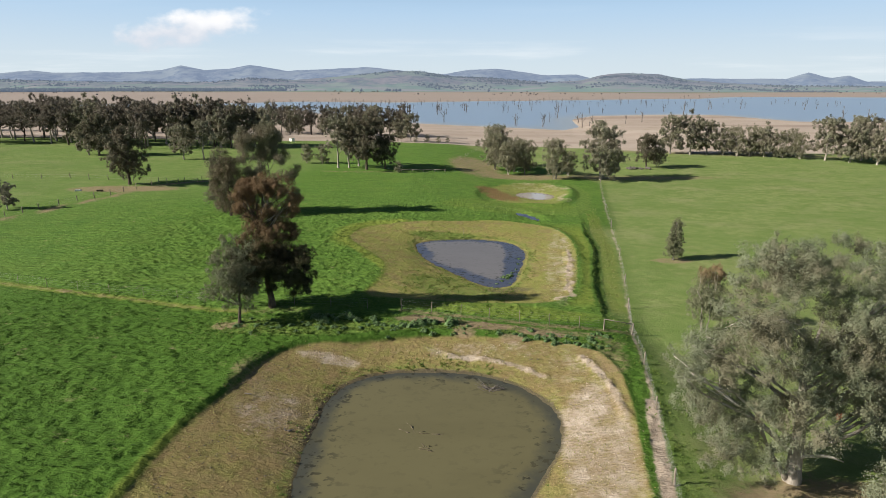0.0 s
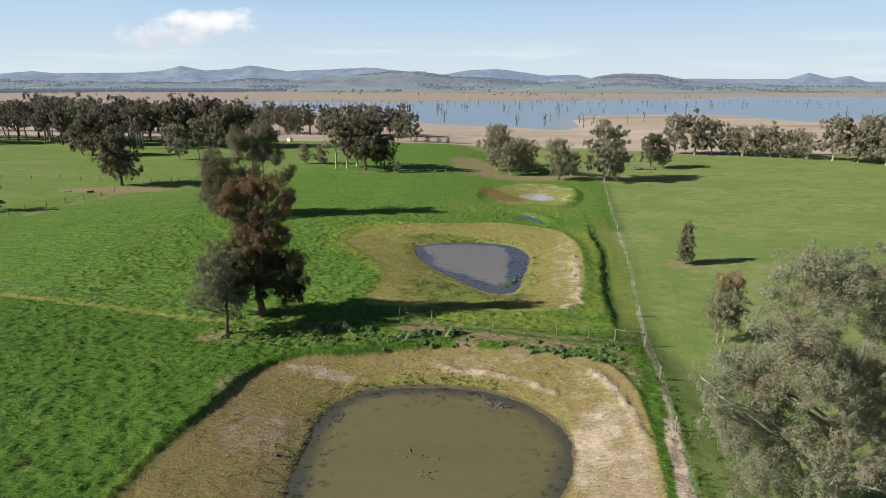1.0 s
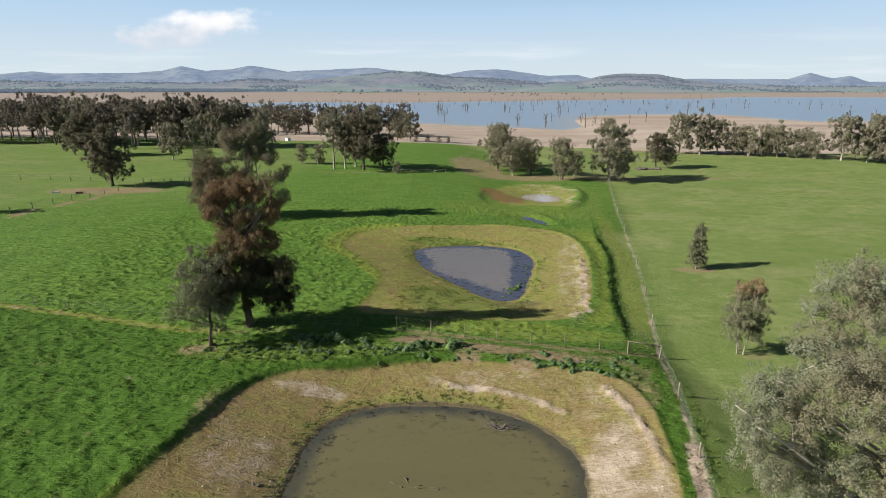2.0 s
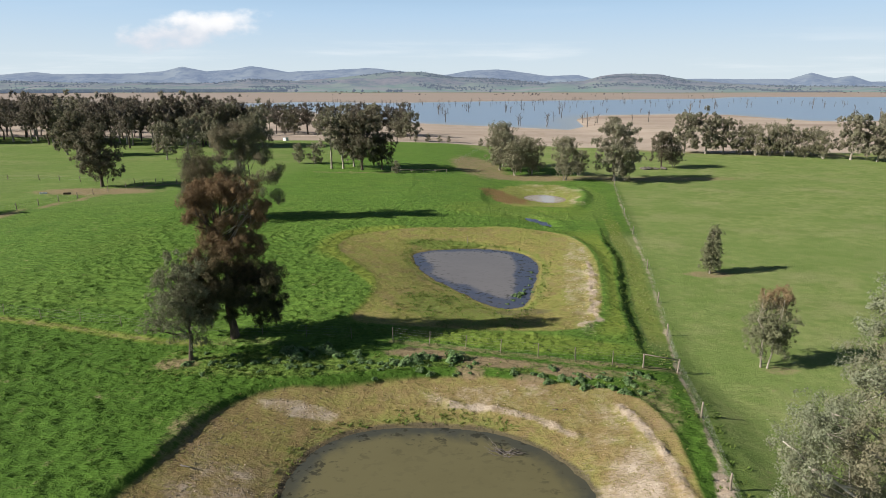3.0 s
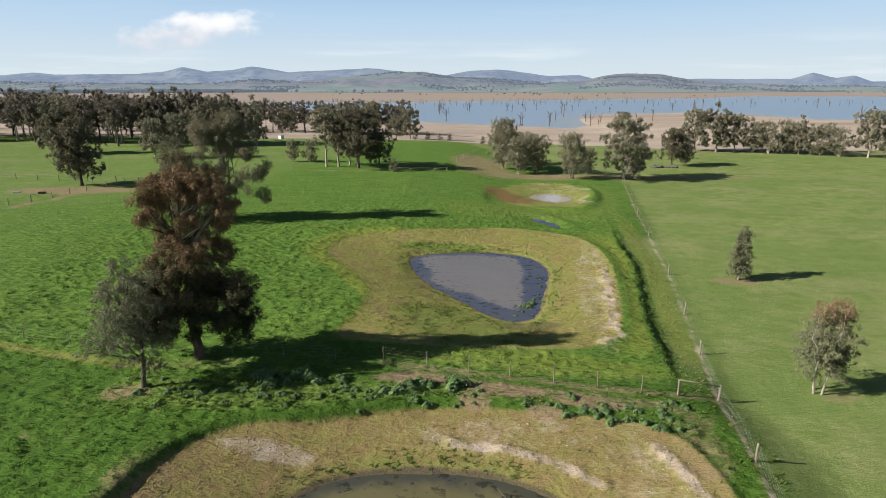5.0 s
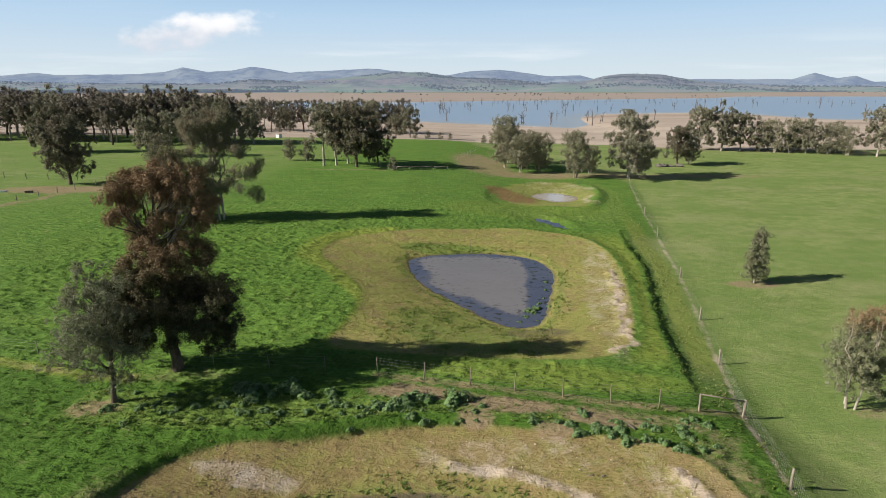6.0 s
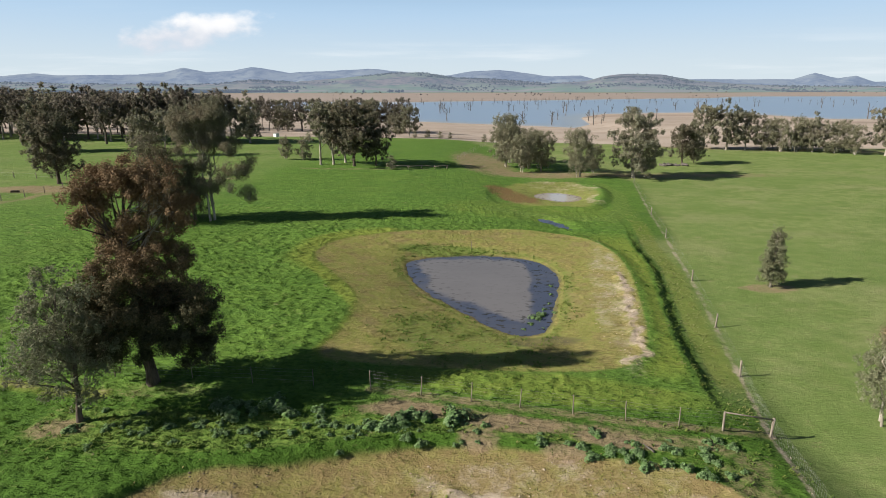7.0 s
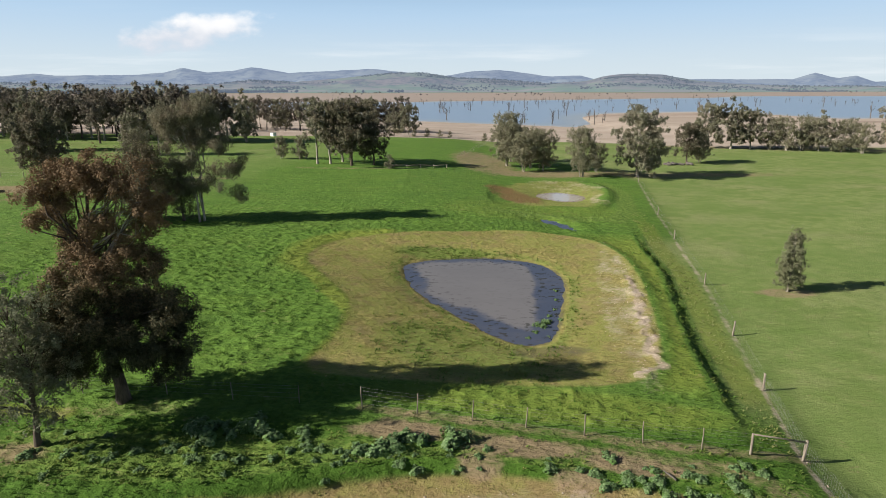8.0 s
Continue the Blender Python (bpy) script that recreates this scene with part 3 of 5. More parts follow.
FENCE_CROSS = [(-4.7, 60.3), (-1.3, 59.7), (2.0, 59.2), (5.1, 58.7), (8.4, 58.2), (11.6, 57.7), (14.8, 57.3), (17.4, 57.0), (20.6, 57.3)]


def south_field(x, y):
    """1 in the paddock south of the cross fence, where the grass colour is darkened for shade."""
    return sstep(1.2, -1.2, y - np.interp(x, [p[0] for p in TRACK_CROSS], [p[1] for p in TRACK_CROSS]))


def zones(x, y):
    gx, gy = x + 2.4 * vnoise(x, y, 5.0, 3), y + 4.0 * vnoise(x + 50, y, 5.0, 3)
    d1, d2, d3 = signed(x, y, DRY1), signed(x, y, DRY2), signed(gx, gy, DRY3)
    w1, w2, w3 = signed(x, y, POND1), signed(x, y, POND2), signed(x, y, POND3)
    bx = np.interp(y, BANK_Y, BANK_X)
    dry = np.maximum.reduce([sstep(0.7, -0.7, d1), sstep(0.9, -0.9, d2 + 0.3 * sstep(-3, -9, x)), 0.56 * sstep(1.5, -2.0, d3)])
    # weedy strip between the near dam and the cross fence, and the outer face of the dam wall
    weed = sstep(1.5, -0.5, np.abs(y - 55.0 + 0.02 * x) - 1.7) * sstep(-28, -21, x) * sstep(19, 17, x) * sstep(0.2, 1.2, d1) * 0.75
    weed = np.maximum(weed, 0.75 * sstep(0.9, 0.2, np.abs(x - bx - 0.45)) * sstep(50, 62, y) * sstep(112, 100, y))
    weed = np.maximum(weed, 0.45 * sstep(2.4, 0.8, w1) * sstep(0, 0.4, w1) * sstep(8, 4, x))
    weed = np.maximum(weed, 0.54 * blob(x, y, 1.5, 70, 8, 5.5, -0.7) * sstep(0, 0.5, w2))
    weed = np.maximum(weed, 0.50 * sstep(2.8, 1.0, w2) * sstep(0.3, 0.8, w2))
    weed = np.maximum(weed, 0.66 * blob(x, y, 0, 98.2, 7, 1.8))
    weed = np.maximum(weed, 0.40 * sstep(2.2, 0.6, np.abs(x - bx - 0.2)) * sstep(25, 30, y) * sstep(62, 55, y))
    weed = np.maximum(weed, 0.8 * along(x, y, [(8, 121), (18, 118), (27, 116), (31, 124), (35, 140), (34, 152)], 1.8))
    track = along(x, y, [(-3, 58.6), (0, 58.0), (5, 57.0), (11, 56.2), (17, 55.3)], 0.8)
    weed = weed * (1 - 0.75 * track)
    weed = weed * (1 - 0.6 * blob(x, y, 16.6, 50, 2.6, 8, -0.16)) * (1 - 0.35 * blob(x, y, 12, 55, 6, 2.5))
    # pale clay: the near dam's worn bank, the strip under the east fence, crest streaks, the small dam's rim
    bare = np.maximum.reduce([
        0.62 * blob(x, y, 11.6, 37.0, 2.9, 10.0, -0.16) * sstep(-0.2, 0.4, w1), 0.26 * blob(x, y, 11.4, 48, 2.6, 4.5, -0.2),
        0.70 * along(x, y, CLAY_EDGES[1], 0.42),
        0.58 * blob(x, y, -11.0, 50.2, 3.2, 0.9, -0.1), 0.40 * blob(x, y, -14, 41, 2.5, 3.5),
        0.66 * along(x, y, CLAY_EDGES[0], 0.4),
        0.30 * blob(x, y, 5, 52.4, 9, 1.6), 0.38 * blob(x, y, 17.6, 82, 2.2, 19, -0.18),
        0.74 * along(x + 0.7 * vnoise(x, y, 1.2, 2), y, CLAY_EDGES[2], 0.5),
        1.0 * along(x, y, [(12.6, 21), (14.8, 32), (16.5, 39.0), (17.5, 42.5)], 0.5), 0.58 * along(x, y, FENCE_EAST[3:7], 0.22), 0.44 * along(x, y, FENCE_EAST[6:], 0.3),
        0.38 * along(gx, gy, [(19, 151.5), (23.5, 152.0), (29.5, 150), (31, 146)], 2.2), 0.32 * blob(gx, gy, 24, 147, 5, 2.0), 0.40 * along(gx, gy, [(30, 140), (27.5, 130)], 1.0),
    ])
    # brown dirt: cattle pads, worn ground under trees, and the rusty growth in the small dam
    red = np.maximum.reduce([
        0.42 * blob(x, y, -16.5, 44, 2, 6, 0.3), 0.5 * blob(x, y, -12, 40, 3, 5),
        0.58 * track, 0.46 * blob(x, y, 16.4, 51, 1.8, 5, -0.2), 0.56 * along(x, y, FENCE_CROSS, 0.5), 0.85 * blob(x, y, -2.0, 58.0, 3.2, 1.0), 0.80 * blob(x, y, 4.6, 56.8, 3.2, 0.9), 0.85 * blob(x, y, 10.6, 55.6, 3.0, 0.9, -0.15), 0.75 * blob(x, y, 2.2, 55.4, 1.3, 1.0), 0.72 * blob(x, y, 7.2, 54.4, 1.5, 0.9),
        0.42 * along(x, y, TRACK_CROSS, 0.4),
        0.66 * blob(x, y, 36.0, 85.6, 3.4, 1.5), 0.5 * blob(x, y, 30.4, 58.4, 1.6, 0.8), 0.75 * blob(x, y, 25.5, 31.5, 7, 3.0), 0.7 * blob(x, y, -22.4, 55.2, 1.8, 1.1), 0.3 * blob(x, y, -18, 60, 3.5, 1.4),
        0.78 * blob(x, y, -74, 132, 13, 4.5, 0.1), 0.72 * along(x - 1.6, y, TRACK_WEST, 1.1),
        0.50 * along(x, y, [(-34, 163.5), (-18, 163), (-4, 164)], 1.2), 0.66 * blob(x, y, 10, 184, 8, 24, 0.1), 0.6 * blob(x, y, 50, 167, 34, 4.5), 0.6 * blob(x, y, 110, 226, 50, 6, -0.25), 0.72 * blob(x, y, 24, 166, 16, 6),
    ])
    sand = sstep(247, 262, y + 8 * vnoise(x, y, 40, 2) + 26 * sstep(40, 90, x)) * sstep(2150, 1950, y + 120 * vnoise(x, y, 400, 2))
    pale = np.maximum(sstep(-1.0, 2.0, x - np.interp(y, [p[1] for p in FENCE_EAST] + [250], [p[0] for p in FENCE_EAST] + [5])), sstep(-26, 30, y + 24 * vnoise(x, y, 26, 3) - np.interp(x, (-160, -95, -66, -42, -20), (90, 104, 129, 142, 250))) * 0.6)
    pale = np.maximum(pale, 0.9 * sstep(0.6, 1.6, x - bx) * sstep(58, 64, y) * sstep(110, 102, y))
    yellow = np.maximum.reduce([sstep(2.6, 0.8, d2 + 1.6 * sstep(80, 74, y)) * sstep(-4, -9, x), 0.7 * sstep(1.6, 0.2, d1) * sstep(-15, -18, x) * sstep(44, 34, y), 0.75 * sstep(5, 1, d2) * sstep(80, 90, y) * sstep(-5, -12, x)])
    yellow = np.maximum(yellow, 0.66 * sstep(-0.5, 1.5, d2) * sstep(0.0, -0.8, x - bx) * sstep(60, 66, y) * sstep(112, 100, y) * sstep(12, 16, x))
    yellow = np.maximum.reduce([yellow, 0.68 * along(x, y, TRACK_CROSS, 0.7), 0.42 * blob(x, y, 16, 122, 18, 9), 0.55 * blob(x, y, 7, 61.4, 13, 2.2, -0.1)])
    yellow = np.maximum(yellow, 0.55 * sstep(0.9, 1.6, x - bx) * sstep(5.0, 3.0, x - bx) * sstep(60, 65, y) * sstep(130, 110, y))
    far = sstep(1900, 2150, y + 120 * vnoise(x, y, 400, 2))
    rust = 0.82 * blob(gx, gy, 13.0, 138.5, 4.4, 8.0, 0.3)
    mud = np.maximum(0.8 * sstep(0.75, 0.1, w1), 0.6 * sstep(0.7, 0.1, w2))
    mud = np.maximum(mud, 0.55 * blob(x, y, 8.5, 70.5, 3.5, 1.6))
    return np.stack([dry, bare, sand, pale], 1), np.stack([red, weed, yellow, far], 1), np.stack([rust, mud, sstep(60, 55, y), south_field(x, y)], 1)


def build_ground():
    xs = spread(-46, 42, 0.25, -3600, 3600, 1.08)
    ys = spread(28, 106, 0.25, -160, 4700, 1.045)
    gx, gy = np.meshgrid(xs, ys)
    fx, fy = gx.ravel(), gy.ravel()
    z = ground_height(fx, fy)
    nx, ny = len(xs), len(ys)
    i = np.arange(nx * ny).reshape(ny, nx)
    f = np.stack([i[:-1, :-1], i[:-1, 1:], i[1:, 1:], i[1:, :-1]], -1).reshape(-1, 4)
    me = mesh_from("ground", np.stack([fx, fy, z], 1), f, GROUND, True)
    for name, vals in zip(("zone_a", "zone_b", "zone_c"), zones(fx, fy)):
        at = me.color_attributes.new(name, "FLOAT_COLOR", "POINT")
        at.data.foreach_set("color", np.clip(vals, 0, 1).astype(np.float32).ravel())
    return tagged(new("ground", me), "rolling green paddock ground with dry dam margins", "ground", kind="structure")


build_ground()


def build_water(name, outline, z, mat, label, step, grow=1.0, shoal=None):
    lo, hi = outline.min(0) - grow, outline.max(0) + grow
    xs, ys = np.arange(lo[0], hi[0] + step, step), np.arange(lo[1], hi[1] + step, step)
    gx, gy = np.meshgrid(xs, ys)
    d = signed(gx.ravel(), gy.ravel(), outline)
    nx, ny = len(xs), len(ys)
    i = np.arange(nx * ny).reshape(ny, nx)
    f = np.stack([i[:-1, :-1], i[:-1, 1:], i[1:, 1:], i[1:, :-1]], -1).reshape(-1, 4)
    f = f[(d[f] < grow).any(1)]
    me = mesh_from(name, np.stack([gx.ravel(), gy.ravel(), np.full(nx * ny, z)], 1), f, mat, True)
    at = me.attributes.new("shore", "FLOAT", "POINT")
    deep = np.maximum(-d, 0) * (1 if shoal is None else shoal(gx.ravel(), gy.ravel()))
    at.data.foreach_set("value", deep.astype(np.float32))
    return tagged(new(name, me), label, "water", kind="structure")


build_water("water_near_dam", POND1, -1.7, WATER_MUDDY, "murky olive-brown water of the near farm dam", 0.4)
build_water("water_middle_dam", POND2, -1.5, WATER_GREY, "grey-blue water of the middle farm dam", 0.4, shoal=lambda x, y: 0.12 + 0.88 * sstep(10.8, 8.0, x - 0.06 * (y - 85)) * sstep(73, 80, y))
build_water("water_far_dam", POND3, -2.0, WATER_PALE, "pale shallow water of the small far dam", 0.5)
build_water("water_puddle", POND4, -1.15, WATER_GREY, "narrow blue puddle in a grassy hollow", 0.4)
LAKE = np.concatenate([SHORE_NEAR, SHORE_FAR[::-1]])
build_water("water_lake", LAKE, LAKE_Z, WATER_LAKE, "broad blue lake water under the hills", 18, 30)


# ---- far hills ----
SKYLINE = [(-1700, 131), (-600, 127), (0, 130), (60, 125), (95, 129), (240, 128), (290, 124), (322, 116), (365, 124), (410, 122), (445, 115), (510, 126), (650, 119), (780, 132), (830, 124), (880, 122), (970, 134), (1020, 132), (1045, 139), (1390, 140), (1428, 129), (1470, 139), (1500, 134), (1535, 145), (2300, 138), (3200, 130)]
MIDLINE = [(-1700, 140), (0, 141), (200, 146), (380, 145), (440, 139), (520, 142), (600, 136), (690, 127), (740, 126), (800, 136), (860, 138), (960, 146), (1030, 143), (1060, 134), (1100, 130), (1165, 132), (1210, 141), (1280, 147), (1350, 151), (1500, 154), (2300, 146), (3200, 140)]


def hill_range(name, line, dist, depth, mat, label, wob, seed, foot):
    """A range of hills: slopes that climb from the plain to an uneven crest. Returns its surface as a function."""
    tilt, lens = radians(16.2), 1012.0
    px, py = np.array(line, dtype=float).T

    def surface(u, s):
        far = dist - depth * (1 - s)
        x = u * far
        crest = np.interp(u * lens / 0.96 + 784, px, py)
        top = 25 + np.tan(np.arctan((441 - crest) / lens) - tilt) * dist
        low = foot + 0.004 * (far - dist + depth)
        mid = np.sin(math.pi * np.clip(s * 0.97 + 0.02, 0, 1))
        ridge = 1 - np.abs(vnoise(x + seed * 311, far * 1.3, 420, 4))
        z = low + (top - low) * s ** 1.3 + ((ridge - 0.75) * 2.2 * wob + vnoise(x + seed * 51, far, 90, 3) * wob * 0.35) * mid
        return np.stack([x, far, z + vnoise(x + seed * 97, far * 0.2, 70, 3) * 3.0 * (s > 0.999)], -1)

    us, ss = np.linspace(-1.75, 1.75, 760), np.linspace(0, 1, 40)
    rows = [surface(us, np.full_like(us, k)) for k in ss]
    v = np.concatenate(rows + [rows[-1] + np.array((0, 120, -60))])
    n, m = len(us), len(ss) + 1
    i = np.arange(n * m).reshape(m, n)
    f = np.stack([i[:-1, :-1], i[:-1, 1:], i[1:, 1:], i[1:, :-1]], -1).reshape(-1, 4)
    tagged(new(name, mesh_from(name, v, f, mat, True)), label, "hills", kind="structure")
    return surface


def far_woods(name, seed, pts, size, mat, label):
    """Distant tree crowns: small uneven lumps in their hundreds."""
    rng = np.random.RandomState(seed)
    n = len(pts)
    r = size * rng.uniform(0.5, 1.3, n)[:, None]
    dirs = np.array([(1, 0, 0.1), (0.31, 0.95, -0.1), (-0.81, 0.59, 0.15), (-0.81, -0.59, -0.1), (0.31, -0.95, 0.1), (0.05, 0, 0.85), (0, 0, -0.6)])
    v = np.stack([pts + r * (d * np.array((1, 1, 1)) * rng.uniform(0.7, 1.3, (n, 1))) + np.array((0, 0, 1)) * r * 0.5 for d in dirs], 1)
    i = np.arange(n)[:, None, None] * 7
    ring = np.array([(k, (k + 1) % 5, 5) for k in range(5)] + [((k + 1) % 5, k, 6) for k in range(5)])
    me = mesh_from(name, v.reshape(-1, 3), (i + ring[None]).reshape(-1, 3), mat)
    return tagged(new(name, me), label, "woods", kind="stuff")


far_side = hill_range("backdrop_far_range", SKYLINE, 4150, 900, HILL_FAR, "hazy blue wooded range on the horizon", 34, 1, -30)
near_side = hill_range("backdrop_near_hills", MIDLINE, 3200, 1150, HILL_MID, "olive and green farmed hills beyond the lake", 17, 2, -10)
hill_rng = np.random.RandomState(9)
u, k = hill_rng.uniform(-1.3, 1.3, 30000), hill_rng.uniform(0.02, 1, 30000)
p = near_side(u, k)
p = p[(vnoise(p[:, 0], p[:, 1] * 1.5, 330, 4) + 0.3 * (k - 0.8) > hill_rng.uniform(0.0, 0.3, len(p)))]
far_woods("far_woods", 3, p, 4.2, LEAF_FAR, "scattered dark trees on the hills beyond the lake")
x = hill_rng.uniform(-1500, 1500, 1100)
y = hill_rng.uniform(1500, 2350, 1100)
keep = (y > np.interp(x, *SHORE_FAR.T) + 60) & (vnoise(x, y * 2.2, 260, 3) > hill_rng.uniform(0.1, 0.5, 1100))
x, y = x[keep], y[keep]
far_woods("lakeside_scrub", 4, np.stack([x, y, ground_height(x, y, False)], 1), 2.6, SCRUB, "dark scrub on the far lake flats")
x = hill_rng.uniform(-1900, 200, 13000)
y = 2040 + 60 * np.sin(x / 190) + hill_rng.normal(0, 34, 13000)
keep = vnoise(x, y * 2.5, 230, 3) + 0.25 * sstep(-350, -900, x) > hill_rng.uniform(0.1, 0.35, 13000)
x, y = x[keep], y[keep]
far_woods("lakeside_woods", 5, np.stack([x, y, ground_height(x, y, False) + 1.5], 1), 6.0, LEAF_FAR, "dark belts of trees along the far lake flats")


# ---- trees ----


def bent(rng, a, b, wob, n=6, sag=0.0):
    a, b = np.array(a, dtype=float), np.array(b, dtype=float)
    t = np.linspace(0, 1, n)[:, None]
    p = a + (b - a) * t
    p += rng.normal(0, wob, (n, 3)) * np.sin(np.pi * t)
    p[:, 2] += sag * np.sin(np.pi * t[:, 0])
    return [tuple(q) for q in p]


def gum_tree(name, seed, height, spread_xy, clumps, leaves, leaf, mats, trunk_r, fork=0.28, low=0.25, clump_r=1.3, slim=0.5, lean=(0, 0), crown_shift=(0, 0), top_heavy=0.0, stems=1, dense=0.55, limbs_own=True, hull=1.0, flat=0.68, lobes=None, trunk_top=0.86, stray=0.55, limb_bark=None, spray=24, knot=0.2):
    """A tree: tapered bent trunk, limbs that reach leaf clumps, and a crown of single small leaves. lobes: masses
    of the crown, each a centre and three radii; without them the crown is one rounded mass. The leaves of a clump
    hang in sprays of about spray leaves, knot times the clump's radius wide."""
    rng = np.random.RandomState(seed)
    leaf_mat, bark = mats
    limb_bark = limb_bark or bark
    tree = new(name)
    cz0, cz1 = height * low, height * 0.97
    centres = []
    tries = 0
    weight = None if lobes is None else np.cumsum([q[3] * q[4] * q[5] for q in lobes])
    while len(centres) < clumps and tries < 8000:
        tries += 1
        if lobes:
            q = lobes[int(np.searchsorted(weight, rng.rand() * weight[-1]))]
            d = rng.normal(0, 1, 3)
            c = np.array(q[:3]) + d / np.linalg.norm(d) * rng.uniform(0.2, 1) ** 0.5 * np.maximum(np.array(q[3:]) - clump_r * 0.7, 0.2) + rng.normal(0, clump_r * stray, 3)
        else:
            h = rng.rand()
            width = (math.sin(math.pi * min(1, 0.12 + 0.84 * h)) ** 0.6) * (1 - 0.25 * h + top_heavy * (h - 0.5))
            a, r = rng.rand() * 2 * math.pi, math.sqrt(rng.uniform(0.12, 1)) * hull
            c = np.array((crown_shift[0] + math.cos(a) * r * spread_xy[0] * width, crown_shift[1] + math.sin(a) * r * spread_xy[1] * width, cz0 + (cz1 - cz0) * h))
            c[2] = min(c[2], height - clump_r * 0.6)
        if all(np.linalg.norm(c - q) > clump_r * dense for q in centres):
            centres.append(c)
    centres = np.array(centres)
    # wood
    for s in range(stems):
        off = (0, 0) if stems == 1 else (rng.uniform(-0.6, 0.6), rng.uniform(-0.6, 0.6))
        w = Build()
        topx, topy = lean[0] + off[0] * 3 + crown_shift[0] * 0.6, lean[1] + off[1] * 3 + crown_shift[1] * 0.6
        base = [(off[0], off[1], -0.5), (off[0], off[1], 0.06), (off[0] * 1.1, off[1] * 1.1, height * 0.06)]
        rest = bent(rng, base[-1], (topx, topy, height * trunk_top), height * 0.022, 7)[1:]
        pts = base + rest
        k = trunk_r / (1.0 if stems == 1 else 1.35)
        w.tube(pts, [k * 1.55, k * 1.3, k] + [k * (1 - 0.86 * (i + 1) / 6) for i in range(6)], 9)
        trunk_pts = np.array(pts)
        part("trunk", w.mesh("trunk", bark), tree)
        mine = centres[s::stems]
        order = mine[np.argsort(-np.linalg.norm(mine[:, :2], axis=1) - 0.45 * mine[:, 2])]
        main = order[: max(4, min(len(order) // 3, 30))]
        loose = Build()
        for j, c in enumerate(main):
            hgt = max(height * fork * 0.75, min(c[2] - np.hypot(*(c[:2] - trunk_pts[-1][:2])) * rng.uniform(0.5, 1.0), height * rng.uniform(0.45, 0.75)))
            px = [np.interp(hgt, trunk_pts[:, 2], trunk_pts[:, q]) for q in (0, 1)]
            st = (px[0], px[1], hgt)
            r0 = k * np.interp(hgt / height, (0, 0.9), (0.36, 0.13))
            lp = bent(rng, st, tuple(c), height * 0.018, 6, height * 0.02)
            own = limbs_own and j < 9
            b = Build() if own else loose
            b.tube(lp if own else lp[::2] + lp[-1:], [r0 * (1 - 0.8 * i / 5) for i in ((0, 1, 2, 3, 4, 5) if own else (0, 2, 4, 5))], 6 if own else 4)
            limb = part("limb", b.mesh("limb", limb_bark), tree) if own else None
            for c2 in sorted(mine, key=lambda q: np.linalg.norm(q - c))[1:4 if own else 2]:
                mid = lp[rng.randint(2, 5)]
                twig = Build() if own else loose
                twig.tube(bent(rng, mid, tuple(c2), height * 0.012, 4 if own else 3), [r0 * 0.34, r0 * 0.25, r0 * 0.17, r0 * 0.08][: 4 if own else 3], 4 if own else 3)
                if own:
                    part("branch", twig.mesh("branch", limb_bark), limb)
        if loose.n:
            tagged(part("limbwork", loose.mesh("limbwork", bark), tree), kind="stuff")
    # leaves: sprays on the shells of the clumps, hanging a little, with gaps between them
    twigs = max(len(centres) * 3, leaves // spray)
    at = rng.randint(0, len(centres), twigs)
    d = rng.normal(0, 1, (twigs, 3))
    d /= np.linalg.norm(d, axis=1)[:, None]
    rad = clump_r * rng.uniform(0.65, 1.3, len(centres))[at] * rng.uniform(0.08, 1, twigs) ** 0.45
    hub = centres[at] + d * rad[:, None] * np.array((1, 1, flat))
    idx = rng.randint(0, twigs, leaves)
    off = rng.normal(0, 1, (leaves, 3)) * clump_r * knot * np.array((0.85, 0.85, 1.15))
    p = hub[idx] + off
    p[:, 2] = np.maximum(p[:, 2], 0.25)
    out = d[idx] * 0.45 + off / (clump_r * knot) * 0.35 + np.array((0, 0, 0.35))
    part("crown", leaf_cards(rng, p, out, leaf, slim, 0.5, leaf_mat, plain=not limbs_own or leaves > 100000), tree)
    return tree


def put(tree, x, y, turn=0.0, scale=1.0, label="", group="", sink=0.05, category="tree"):
    z = float(ground_height(np.array([x]), np.array([y]), False)[0]) - sink
    tree.matrix_basis = pose(x, y, z, 0, 0, turn) @ Matrix.Scale(scale, 4)
    return tagged(tree, label, category, group)


def again(tree, x, y, turn, scale, label="", group="", sink=0.05):
    z = float(ground_height(np.array([x]), np.array([y]), False)[0]) - sink
    t = copy_thing(tree, pose(x, y, z, 0, 0, turn))
    t.scale = (scale, scale, scale)
    return tagged(t, label, "", group)


